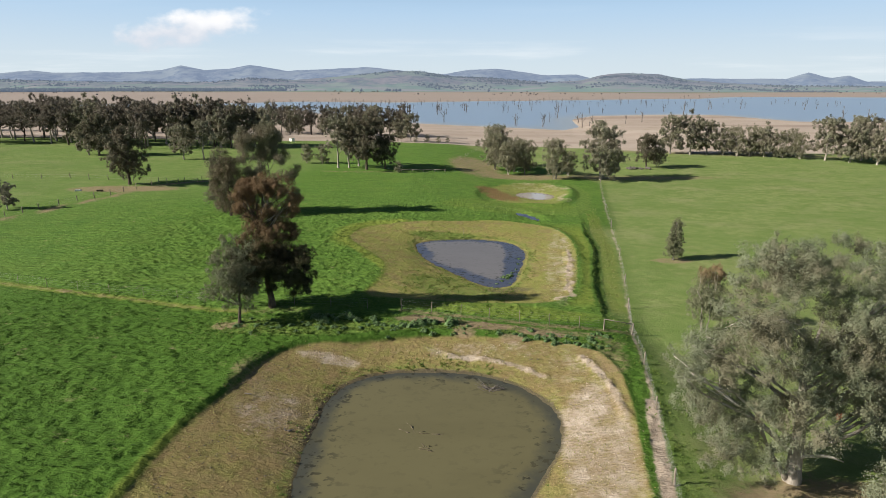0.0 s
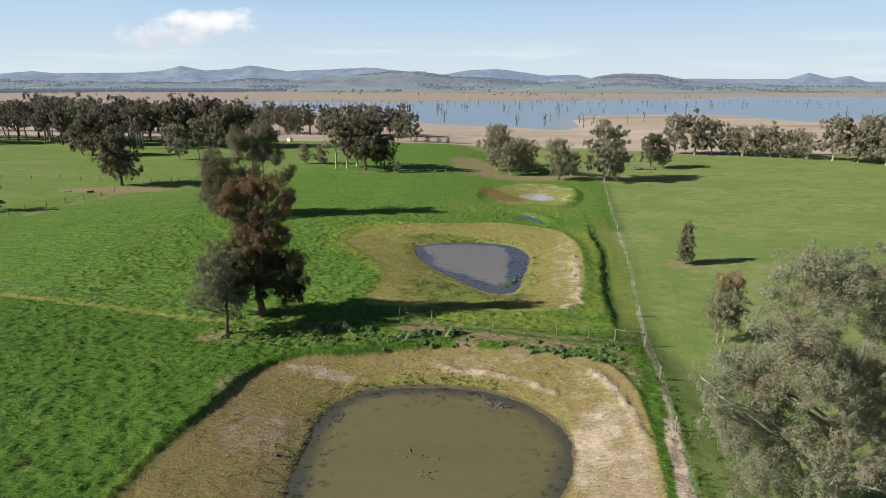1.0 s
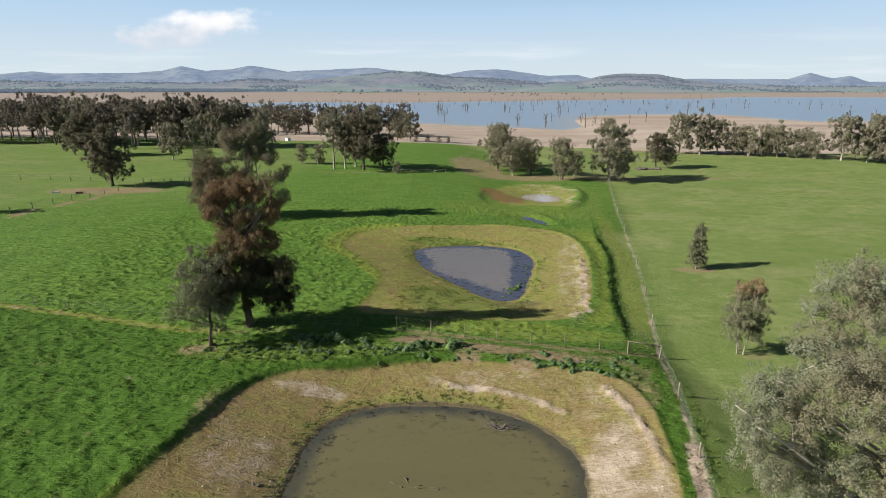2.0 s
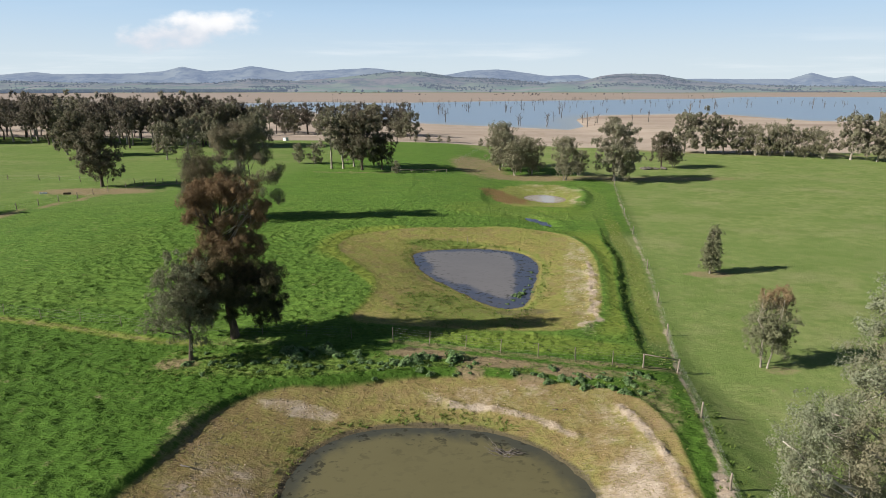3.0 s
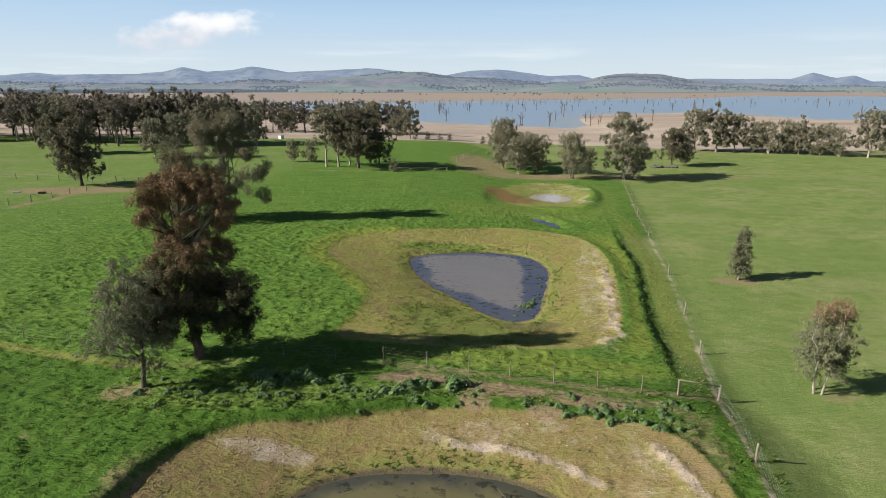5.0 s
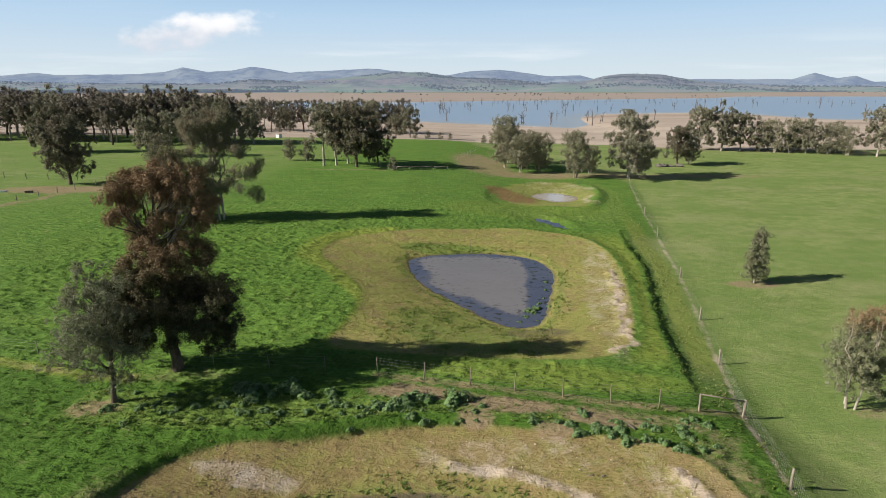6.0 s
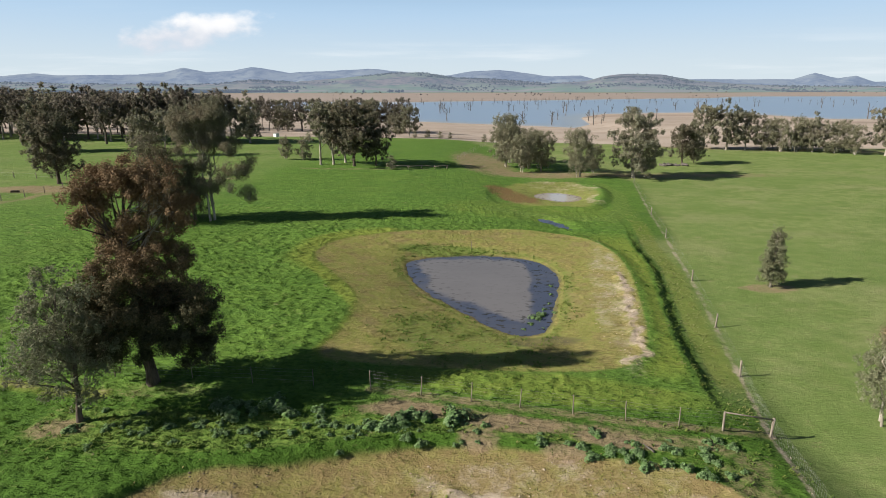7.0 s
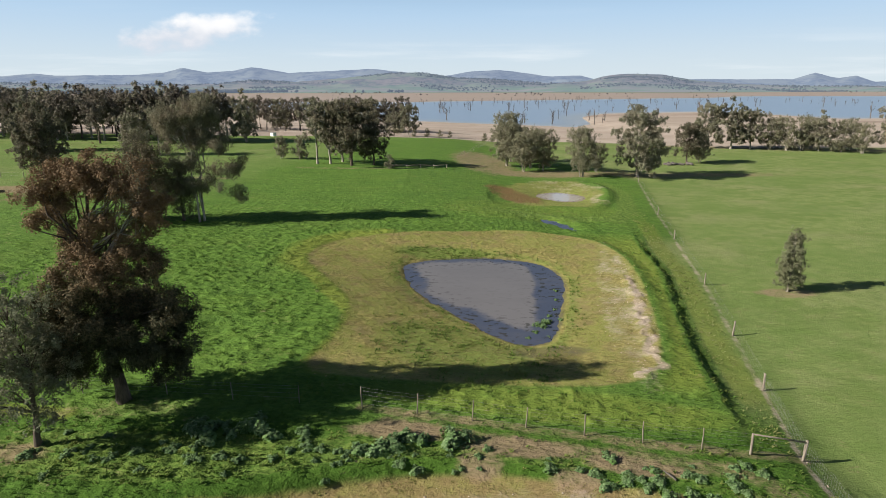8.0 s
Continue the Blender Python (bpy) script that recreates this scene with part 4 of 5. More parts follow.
# the bronze-leaved tree beside the cross fence, and its thin neighbour
BRONZE = [(-1.9, -0.2, 13.2, 1.6, 1.9, 1.3), (-0.2, 0, 14.0, 1.8, 2.0, 1.4), (1.6, 0.1, 13.7, 1.8, 2.0, 1.5), (2.9, 0.1, 12.4, 1.2, 1.7, 1.6), (-2.3, -0.3, 12.0, 1.1, 1.5, 0.9), (2.3, 0.2, 10.6, 1.4, 1.7, 1.7), (0.6, 1.2, 10.8, 1.3, 1.2, 1.2), (-0.9, 0.4, 10.6, 1.1, 1.0, 1.0), (0.6, -0.9, 11.4, 1.3, 0.9, 0.9), (-1.8, -0.2, 11.2, 0.9, 1.0, 0.8), (-1.5, -0.3, 9.3, 1.4, 1.7, 1.1), (0.3, -0.2, 9.0, 1.5, 1.7, 1.3), (2.3, 0, 8.6, 1.4, 1.8, 1.6), (-2.6, -0.4, 7.0, 1.8, 2.0, 1.5), (-0.4, -0.8, 7.0, 2.0, 2.0, 1.6), (-3.2, -0.2, 5.0, 1.6, 1.9, 1.8), (-1.2, -1.2, 4.8, 1.9, 1.8, 1.6), (1.2, -0.6, 5.6, 2.1, 2.1, 2.1), (-2.9, 0.2, 2.8, 1.6, 1.6, 1.5), (-2.3, 0.4, 1.9, 1.2, 1.3, 1.0), (4.0, -0.4, 6.4, 1.3, 1.8, 1.7), (4.2, -0.3, 4.5, 1.3, 1.9, 1.7), (3.3, -0.5, 3.1, 1.3, 1.6, 1.4), (1.6, -1.2, 3.6, 1.6, 1.5, 1.3), (0.2, -2.4, 5.0, 1.9, 1.3, 1.7), (2.5, -2.2, 4.8, 1.4, 1.2, 1.6), (-1.7, -2.4, 4.0, 1.5, 1.2, 1.4), (0.8, 2.2, 5.4, 2.0, 1.3, 1.8), (3.0, 1.9, 5.0, 1.5, 1.2, 1.7), (1.0, -1.8, 9.0, 1.4, 1.1, 1.3)]
put(gum_tree("tree", 11, 15.6, (4.6, 4.4), 340, 235000, 0.105, (LEAF_GUM_BROWN, BARK_DARK), 0.36, clump_r=0.74, dense=0.75, fork=0.2, flat=0.8, lobes=BRONZE, stray=0.45, limb_bark=BARK_PALE, spray=48, knot=0.18), -19.4, 60.6, 0, 1, "tall bronze-leaved gum tree standing by the wire fence")
THIN = [(-0.4, 0, 6.0, 2.6, 2.4, 3.2), (-1.4, 0, 3.8, 2.2, 2.0, 1.6), (1.0, 0, 4.6, 1.9, 1.9, 2.2), (-0.2, 0, 8.6, 1.4, 1.4, 1.4), (0.4, -0.6, 2.8, 1.6, 1.5, 1.0)]
put(gum_tree("tree", 12, 9.4, (3.3, 3.0), 115, 28000, 0.125, (LEAF_THIN, BARK_DARK), 0.17, low=0.24, clump_r=0.8, slim=0.5, lobes=THIN, spray=34, knot=0.14), -21.5, 56.0, 0, 1, "thin grey-green tree with sparse leaves")
# the group behind it
OPEN = [(-2.6, 0, 14.0, 2.6, 2.6, 2.0), (1.4, 0.4, 14.6, 2.8, 2.8, 1.9), (3.2, 0, 11.6, 2.2, 2.2, 1.8), (-3.6, 0, 10.8, 2.0, 2.0, 1.8), (0.2, 0.3, 11.4, 2.2, 2.2, 1.8), (-2.8, 0, 7.2, 2.2, 2.0, 2.0), (4.6, 0, 7.6, 1.8, 1.8, 1.4), (1.6, 0, 7.4, 1.8, 1.8, 1.4), (5.8, 0.4, 4.2, 1.2, 1.3, 1.3), (3.2, 0, 4.4, 1.6, 1.6, 1.4), (-3.4, 0, 4.0, 1.6, 1.6, 1.6), (-0.8, 0, 8.8, 2.2, 2.2, 2.0), (0.7, -0.6, 5.4, 1.8, 1.6, 1.5), (-1.4, -0.4, 5.0, 1.6, 1.6, 1.5)]
put(gum_tree("tree", 13, 16.5, (5.0, 4.5), 120, 90000, 0.165, (LEAF_OPEN, BARK_PALE), 0.19, clump_r=0.95, dense=0.75, fork=0.1, flat=0.95, lobes=OPEN, stray=0.6, stems=3), -34.0, 108.2, 0, 1, "tall open gum with pale forked limbs")
put(gum_tree("tree", 14, 11.6, (3.4, 3.2), 55, 20000, 0.20, (LEAF_BROWN, BARK_DARK), 0.26, low=0.12, clump_r=1.2), -40.2, 106.2, 0, 1, "bushy brown-green tree in a small group")
put(gum_tree("tree", 16, 12.4, (3.2, 3.0), 55, 19000, 0.20, (LEAF_DARK, BARK_DARK), 0.26, low=0.10, clump_r=1.2), -42.6, 109.4, 0, 1, "bushy dark tree in a small group")
put(gum_tree("tree", 15, 8.6, (2.2, 2.2), 30, 10000, 0.20, (LEAF_DARK, BARK_DARK), 0.2, low=0.14, clump_r=1.1), -36.8, 108.5, 0, 1, "small dark tree in a small group")
# the big grey-green gums by the dam track
GREAT = [(-7.4, 0.2, 9.8, 1.7, 1.8, 1.7), (-7.0, -0.6, 6.6, 1.6, 1.8, 1.6), (-6.6, 0.4, 8.6, 2.5, 2.6, 2.4), (-6.3, -1.6, 4.8, 2.2, 2.2, 2.2), (-4.8, -1.4, 11.6, 3.0, 2.8, 2.6), (-2.0, 1.4, 14.8, 3.2, 3.2, 2.6), (1.6, 1.0, 15.0, 3.2, 3.2, 2.5), (0.0, -1.6, 10.2, 3.2, 2.6, 2.6), (5.2, 0.4, 12.0, 3.4, 3.4, 3.6), (4.8, 0.6, 5.4, 2.8, 2.6, 1.9), (-4.0, -2.6, 3.4, 2.2, 1.8, 1.4), (-2.6, 2.6, 10.0, 3.0, 2.6, 3.0), (7.6, 0, 8.0, 2.6, 2.6, 2.6), (-3.4, -0.6, 7.0, 2.6, 2.4, 2.4), (-1.0, -2.4, 6.6, 2.6, 2.0, 2.2), (2.6, -1.8, 8.6, 2.8, 2.4, 2.6), (-4.4, 1.0, 5.0, 2.6, 2.4, 2.2), (1.8, -1.6, 12.4, 3.0, 2.6, 2.4)]
great = put(gum_tree("tree", 21, 17.4, (6.6, 6.0), 420, 330000, 0.090, (LEAF_GUM, BARK_PALE), 0.50, limb_bark=BARK_WHITE, spray=46, knot=0.16, clump_r=0.9, dense=0.8, fork=0.14, flat=0.85, lobes=GREAT, trunk_top=0.7, stray=0.6), 24.5, 34.1, 0, 1, "large spreading grey-green gum with a pale trunk")
snapped = Build()
snapped.tube([(0.1, -0.1, 2.0), (0.5, -0.3, 2.2), (1.3, -0.4, 2.3), (2.1, -0.5, 2.25), (2.9, -0.6, 1.95)], [0.16, 0.13, 0.11, 0.09, 0.05], 8)
part("broken_limb", snapped.mesh("broken_limb", BARK_WHITE), great, "bare white broken limb")
stem = Build()
stem.tube([(-0.2, 0, -0.1), (-0.7, -0.1, 0.6), (-1.6, 0, 1.8), (-2.6, 0.1, 3.8), (-3.4, 0.2, 6.0)], [0.26, 0.22, 0.18, 0.14, 0.08], 8)
part("leaning_stem", stem.mesh("leaning_stem", BARK_PALE), great)
put(gum_tree("tree", 22, 14.0, (5.0, 5.0), 120, 52000, 0.16, (LEAF_GUM, BARK_PALE), 0.36, low=0.14, clump_r=1.1, dense=0.8, fork=0.14), 34.5, 35.0, 0, 1, "tall grey-green gum crowded against its neighbours")
put(gum_tree("tree", 23, 6.0, (3.2, 3.0), 50, 24000, 0.14, (LEAF_GUM, BARK_PALE), 0.22, low=0.12, clump_r=0.9, dense=0.8, fork=0.12), 29.6, 29.4, 0, 1, "low grey-green gum with drooping leaves")
# single paddock trees
ROUND = [(0, 0, 5.0, 2.1, 2.0, 2.2), (-1.0, 0, 3.1, 1.5, 1.5, 1.5), (0.8, 0, 3.1, 1.5, 1.4, 1.5), (0.1, 0, 7.0, 1.5, 1.5, 1.2), (-0.6, 0, 1.9, 1.1, 1.0, 0.8), (1.0, 0, 2.1, 1.0, 1.0, 0.8)]
put(gum_tree("tree", 24, 8.2, (2.5, 2.4), 100, 34000, 0.115, (LEAF_RUST, BARK_PALE), 0.10, low=0.24, clump_r=0.66, stems=3, dense=0.6, lobes=ROUND, stray=0.4, spray=34, knot=0.16), 29.4, 59.3, 0, 1, "round young gum with rust-tipped leaves")
SLIM = [(0, 0, 1.6, 1.5, 1.4, 1.3), (0, 0, 3.0, 1.6, 1.5, 1.5), (0.05, 0, 4.4, 1.35, 1.3, 1.4), (0.1, 0, 5.6, 1.0, 1.0, 1.1), (0.15, 0, 6.4, 0.7, 0.7, 0.7)]
put(gum_tree("tree", 25, 7.1, (1.35, 1.35), 125, 26000, 0.125, (LEAF_YOUNG, BARK_PALE), 0.13, low=0.12, clump_r=0.62, dense=0.55, lobes=SLIM, stray=0.2, spray=30, knot=0.16), 36.3, 86.2, 0, 1, "slender upright young gum alone in the paddock")

# middle-distance and far trees: a few kinds, each repeated with its own turn and size


def masses(seed, height, wide, low, n, tall=0.62, full=1.0):
    """Random crown masses: uneven, with gaps between them."""
    r = random.Random(seed)
    out = []
    for i in range(n):
        h = low + (0.90 - low) * (i + r.random()) / n
        reach = wide * (0.45 + 0.55 * math.sin(math.pi * min(1, 0.2 + 0.75 * (h - low) / (1 - low))))
        a = i * 2.4 + r.uniform(-0.6, 0.6)
        q = wide * r.uniform(0.40, 0.56) * full
        d = max(0, reach - q) * r.uniform(0.45, 1.05)
        out.append((math.cos(a) * d, math.sin(a) * d, min(h * height, height - q * tall), q, q, q * tall))
    return out


def far_kind(seed, height, wide, low, n, clumps, mats, trunk, x, y, label, group="", leaves=4600, leaf=0.47, full=1.0, **more):
    return put(gum_tree("tree", seed, height, (wide, wide), clumps + 20, leaves, leaf, mats, trunk, low=low, clump_r=1.15, dense=0.7, fork=low * 0.6, limbs_own=False, lobes=masses(seed, height, wide, low, n, full=full), **more), x, y, 0, 1, label, group)


OLIVE_LABEL, TALL_LABEL, GREY_LABEL, DARK_LABEL = "broad olive gum at the paddock edge", "tall gum with bare pale stems", "bushy grey-green gum with many stems", "dark dense gum with a shaded trunk"
EDGE, WOOD = "gums at the paddock edge", "woodland gums"
far_kind(39, 17.2, 9.0, 0.14, 16, 150, (LEAF_OLIVE, BARK_PALE), 0.36, 45.2, 163.4, "large broad olive gum at the paddock edge", EDGE, leaves=26000, leaf=0.34)
BROAD = [far_kind(31, 16.2, 8.0, 0.19, 12, 80, (LEAF_OLIVE, BARK_PALE), 0.30, 89, 226, OLIVE_LABEL, EDGE, leaves=11000, full=1.0, stray=0.7), far_kind(35, 15.8, 7.6, 0.20, 12, 76, (LEAF_OLIVE, BARK_PALE), 0.34, 96, 224, OLIVE_LABEL, EDGE, leaves=11000, full=1.0, stray=0.7)]
DARK = [far_kind(32, 16.5, 8.2, 0.27, 15, 130, (LEAF_DARK, BARK_DARK), 0.34, -22.3, 167.3, DARK_LABEL, leaves=22000, leaf=0.32, full=1.15)]
TALL = [far_kind(33, 17.0, 6.0, 0.40, 8, 44, (LEAF_OLIVE, BARK_PALE), 0.28, -31.0, 169.5, TALL_LABEL, WOOD), far_kind(36, 17.5, 5.8, 0.34, 8, 44, (LEAF_BELT, BARK_DARK), 0.28, -143.6, 222, TALL_LABEL, WOOD), far_kind(37, 16.5, 6.6, 0.36, 9, 48, (LEAF_BELT, BARK_PALE), 0.30, -125.6, 222, TALL_LABEL, WOOD)]
GREY = [far_kind(34, 11.0, 5.4, 0.13, 12, 56, (LEAF_SPARSE, BARK_PALE), 0.15, 112, 219, GREY_LABEL, EDGE, stems=3, leaves=8000, leaf=0.27, stray=0.35), far_kind(38, 11.0, 5.0, 0.14, 12, 56, (LEAF_SPARSE, BARK_PALE), 0.14, 107.5, 222, GREY_LABEL, EDGE, stems=4, leaves=8000, leaf=0.27, stray=0.35)]
DARK_BELT = far_kind(40, 13.0, 6.4, 0.12, 9, 46, (LEAF_BELT, BARK_DARK), 0.24, -152, 262, "bushy grey-brown gum deep in the woodland", WOOD)
FULL = far_kind(41, 14.4, 6.8, 0.22, 16, 110, (LEAF_DARK, BARK_DARK), 0.34, -76.1, 138.0, "dark dense gum alone by the fence", leaves=22000, leaf=0.32, full=1.2)
# by the small far dam
BUSHY = far_kind(42, 11.2, 5.4, 0.20, 11, 90, (LEAF_SPARSE, BARK_PALE), 0.16, 32.0, 162.4, "broad bushy grey-green gum by the small dam", EDGE, stems=3, leaves=14000, leaf=0.25, full=0.95, stray=0.65)
for x, y, k, label in ((17.8, 187.0, 1.18, "taller bushy grey-green gum"), (16.2, 179.0, 1.0, GREY_LABEL), (19.4, 170.4, 0.86, GREY_LABEL), (24.6, 172.0, 0.9, GREY_LABEL), (22.0, 177.0, 0.92, GREY_LABEL), (37.2, 170.0, 0.62, "small bushy grey-green gum")):
    again(BUSHY, x, y, (x * 61) % 360, k, label, EDGE)
again(DARK[0], 66.5, 187.5, 50, 0.72, "dark rounded tree beside a rubble heap", EDGE)
again(GREY[1], 71.5, 190.5, 80, 0.78, GREY_LABEL, EDGE)
# row along the lakeside edge of the east paddock
for x, y, kind, s, label in ((102.5, 224, BROAD[0], 0.86, OLIVE_LABEL), (117, 219, GREY[1], 1.08, GREY_LABEL), (121, 217, BROAD[1], 0.76, OLIVE_LABEL), (126, 214, GREY[0], 0.98, GREY_LABEL), (130, 210, GREY[1], 0.86, GREY_LABEL), (137, 206, BROAD[0], 1.02, OLIVE_LABEL), (142.5, 201, BROAD[1], 0.92, OLIVE_LABEL), (150, 206, BROAD[0], 1.05, OLIVE_LABEL), (147, 194, BROAD[1], 0.84, OLIVE_LABEL), (157, 199, BROAD[0], 1.1, OLIVE_LABEL), (166, 201, TALL[0], 0.95, TALL_LABEL), (176, 204, BROAD[1], 1.1, OLIVE_LABEL), (187, 207, TALL[0], 1.0, TALL_LABEL), (114, 228, GREY[1], 1.0, GREY_LABEL), (124, 226, GREY[0], 1.0, GREY_LABEL), (133, 220, GREY[0], 1.0, GREY_LABEL), (198, 212, BROAD[0], 1.05, OLIVE_LABEL)):
    again(kind, x, y, (x * 47) % 360, s, label, EDGE)
# clump on the far side of the west paddock
again(TALL[0], -27.8, 169.6, 130, 0.95, TALL_LABEL, WOOD)
again(BROAD[0], -25.5, 173.5, 170, 0.88, "broad olive gum behind the others", WOOD)
again(DARK[0], -17.0, 168.2, 200, 0.66, "dark dense gum beside a larger one")
again(GREY[0], -37.4, 178.6, 20, 0.60, "small bushy tree by the fence", WOOD)
again(GREY[1], -42.3, 179.0, 120, 0.56, "small yellowish bushy tree by the fence", WOOD)
again(GREY[0], -12.6, 162.0, 60, 0.34, "small dark bush beside fallen rails")
again(BROAD[0], -14.5, 262, 200, 0.84, "broad olive gum at the sandy lake edge", EDGE)
again(BROAD[1], -20.5, 264, 20, 0.66, "broad olive gum at the sandy lake edge", EDGE)
for x, y, s in ((15, 248, 0.3), (18, 251, 0.26), (21, 247, 0.32), (-2, 257, 0.3), (-7, 259, 0.34), (2, 261, 0.26), (-12, 256, 0.3)):
    again(GREY[0], x, y, (x * 83) % 360, s, "low twiggy scrub bush at the sand's edge", "scrub at the sand's edge")
# west side: single trees, then a belt of woodland
again(FULL, -114.0, 191, 300, 0.98, "dark dense gum near the woodland")
again(BROAD[1], -118.0, 192, 10, 0.74, "broad olive gum near the woodland")
again(BROAD[0], -83.0, 184, 15, 0.74, "broad olive gum with a pale trunk", WOOD)
again(TALL[0], -76.5, 184, 75, 0.82, TALL_LABEL, WOOD)
again(BROAD[1], -84.5, 108.8, 75, 0.36, "small spreading tree beside the track")
belt = random.Random(4)
BELT_LABEL = "grey-brown gum in a belt of woodland"
for x, y, kind, s in ((-79, 222, BROAD[0], 1.06), (-73, 224, TALL[2], 0.98), (-87, 226, TALL[1], 0.95), (-66, 222, BROAD[1], 1.0), (-84, 219, BROAD[1], 0.95)):
    again(kind, x, y, (x * 31) % 360, s, BELT_LABEL, WOOD)
for n in range(66):
    x = -246 + n * 2.6 + belt.uniform(-2, 2)
    y = 224 + (n % 2) * 16 + belt.uniform(-6, 10) - 0.06 * (x + 150)
    if x > -114 and y > 228:
        y -= 18
    again(belt.choice((TALL[1], TALL[2], TALL[1], TALL[2], BROAD[1])), x, y, belt.uniform(0, 360), belt.uniform(0.88, 1.14), BELT_LABEL, WOOD)
for n in range(36):
    x = -262 + n * 4.6 + belt.uniform(-2, 2)
    again(belt.choice((TALL[1], TALL[2], DARK_BELT)), x, 258 + belt.uniform(-8, 14) - 0.06 * (x + 150), belt.uniform(0, 360), belt.uniform(0.8, 1.02), BELT_LABEL, WOOD)
for n in range(30):
    again(belt.choice((TALL[1], TALL[2])), -290 + n * 6.2 + belt.uniform(-2, 2), 305 + belt.uniform(-12, 20), belt.uniform(0, 360), belt.uniform(0.85, 1.1), BELT_LABEL, WOOD)
for n in range(29):
    x = -104 + n * 3.05 + belt.uniform(-2, 2)
    y = 318 + belt.uniform(-6, 24) - 1.0 * max(0, n - 20)
    again(belt.choice((TALL[2], BROAD[0], GREY[1], TALL[1])), x, y, belt.uniform(0, 360), belt.uniform(0.85, 1.1), BELT_LABEL, WOOD)


# ---- fences ----


def height_at(x, y):
    return float(ground_height(np.array([x]), np.array([y]), False)[0])


def post_mesh(height, r, sides=8):
    b = Build()
    b.tube([(0, 0, -0.3), (0.01, 0, 0.3), (-0.008, 0.01, height * 0.7), (0, 0, height)], [r, r * 1.02, r * 0.96, r * 0.9], sides)
    return b.mesh("post", POST_WOOD)


def wire_mesh(points, r, sag=0.03):
    b, line = Build(), [Vector(points[0])]
    for q in points[1:]:
        line += [(line[-1] + Vector(q)) / 2 - Vector((0, 0, sag)), Vector(q)]
    b.tube(line, [r] * len(line), 3)
    return b.mesh("wire", WIRE)


POST_THIN, POST_THICK, POST_PICKET = post_mesh(1.38, 0.037), post_mesh(1.32, 0.075), post_mesh(1.15, 0.03, 5)


def even(line, gap):
    """Points every gap along a line."""
    out = []
    for (x0, y0), (x1, y1) in zip(line, line[1:]):
        n = max(1, round(math.hypot(x1 - x0, y1 - y0) / gap))
        out += [(x0 + (x1 - x0) * i / n, y0 + (y1 - y0) * i / n) for i in range(n)]
    return out + [line[-1]]


def fence(name, line, posts, wires, r, label, thick=()):
    f = new(name)
    f.matrix_basis = pose(line[0][0], line[0][1], height_at(*line[0]))
    inv = f.matrix_basis.inverted()
    rng = random.Random(len(line))
    for i, (x, y) in enumerate(line):
        me = POST_THICK if i in thick else posts
        ob = part("post", me, f)
        ob.matrix_basis = inv @ pose(x, y, height_at(x, y), rng.uniform(-2.5, 2.5), rng.uniform(-2.5, 2.5), rng.uniform(0, 360))
    for h in wires:
        part("wire", wire_mesh([inv @ Vector((x, y, height_at(x, y) + h)) for x, y in line], r), f)
    return tagged(f, label, "fence")


cross = fence("fence", FENCE_CROSS, POST_THIN, (0.25, 0.55, 0.85, 1.1, 1.32), 0.0032, "post and wire fence across the paddock with a braced end", (7, 8))
# the brace rail between the last two posts, and the doubled corner post
brace = Build()
a = Vector((*FENCE_CROSS[7], height_at(*FENCE_CROSS[7]) + 1.3))
c = Vector((*FENCE_CROSS[8], height_at(*FENCE_CROSS[8]) + 1.2))
brace.tube([cross.matrix_basis.inverted() @ p for p in (a, (a + c) / 2, c)], [0.05, 0.045, 0.05], 8)
part("brace_rail", brace.mesh("brace_rail", POST_WOOD), cross, "weathered round brace rail")
fence("fence", [(-62, 69.6), (-57.5, 68.6), (-53, 67.4), (-48.6, 66.2), (-44.2, 65.2), (-39.8, 64.2), (-35.4, 63.4), (-31, 62.6), (-26.6, 61.9), (-22.4, 61.4), (-17, 61.2), (-12.8, 60.9), (-8.6, 60.6)], POST_PICKET, (0.3, 0.6, 0.9, 1.1), 0.004, "wire fence on thin pickets beside a worn track")
east = fence("fence", FENCE_EAST[:7], POST_THICK, (0.15, 0.4, 0.65, 0.9, 1.15, 1.3), 0.003, "mesh stock fence on stout wooden posts")
fence("fence", FENCE_EAST[6:], POST_THICK, (0.15, 0.4, 0.65, 0.9, 1.15, 1.3), 0.003, "long mesh stock fence running towards the lake")
# close-set uprights of the stock mesh
inv = east.matrix_basis.inverted()
net = Build()
for x, y in even(FENCE_EAST[1:7], 0.22):
    z = height_at(x, y)
    net.tube([inv @ Vector((x, y, z + 0.02)), inv @ Vector((x, y, z + 1.15))], [0.0032, 0.0032], 3)
tagged(part("netting", net.mesh("netting", WIRE), east, "close wire netting"), kind="stuff")
POST_OLD = post_mesh(1.3, 0.075, 6)
fence("fence", even(TRACK_WEST, 4.2), POST_OLD, (0.4, 0.8, 1.1), 0.008, "old wire fence at the edge of the west paddock")
fence("fence", even([(-122, 143), (-108.6, 143.7), (-95.2, 145.4), (-84.5, 143.7), (-71, 142), (-56, 141)], 6), POST_OLD, (0.5, 1.05), 0.008, "old wire fence beyond the bare patch")
fence("fence", even([(3.5, 186), (8, 205), (14, 232), (18, 250)], 4.5), POST_THIN, (0.4, 0.8, 1.2), 0.010, "pale fence climbing towards the lake edge")
fence("fence", even([(18, 250), (-8, 254), (-34, 262)], 6), POST_PICKET, (0.5, 1.0), 0.008, "low fence along the sandy lake edge")

# ---- plants on the ground ----


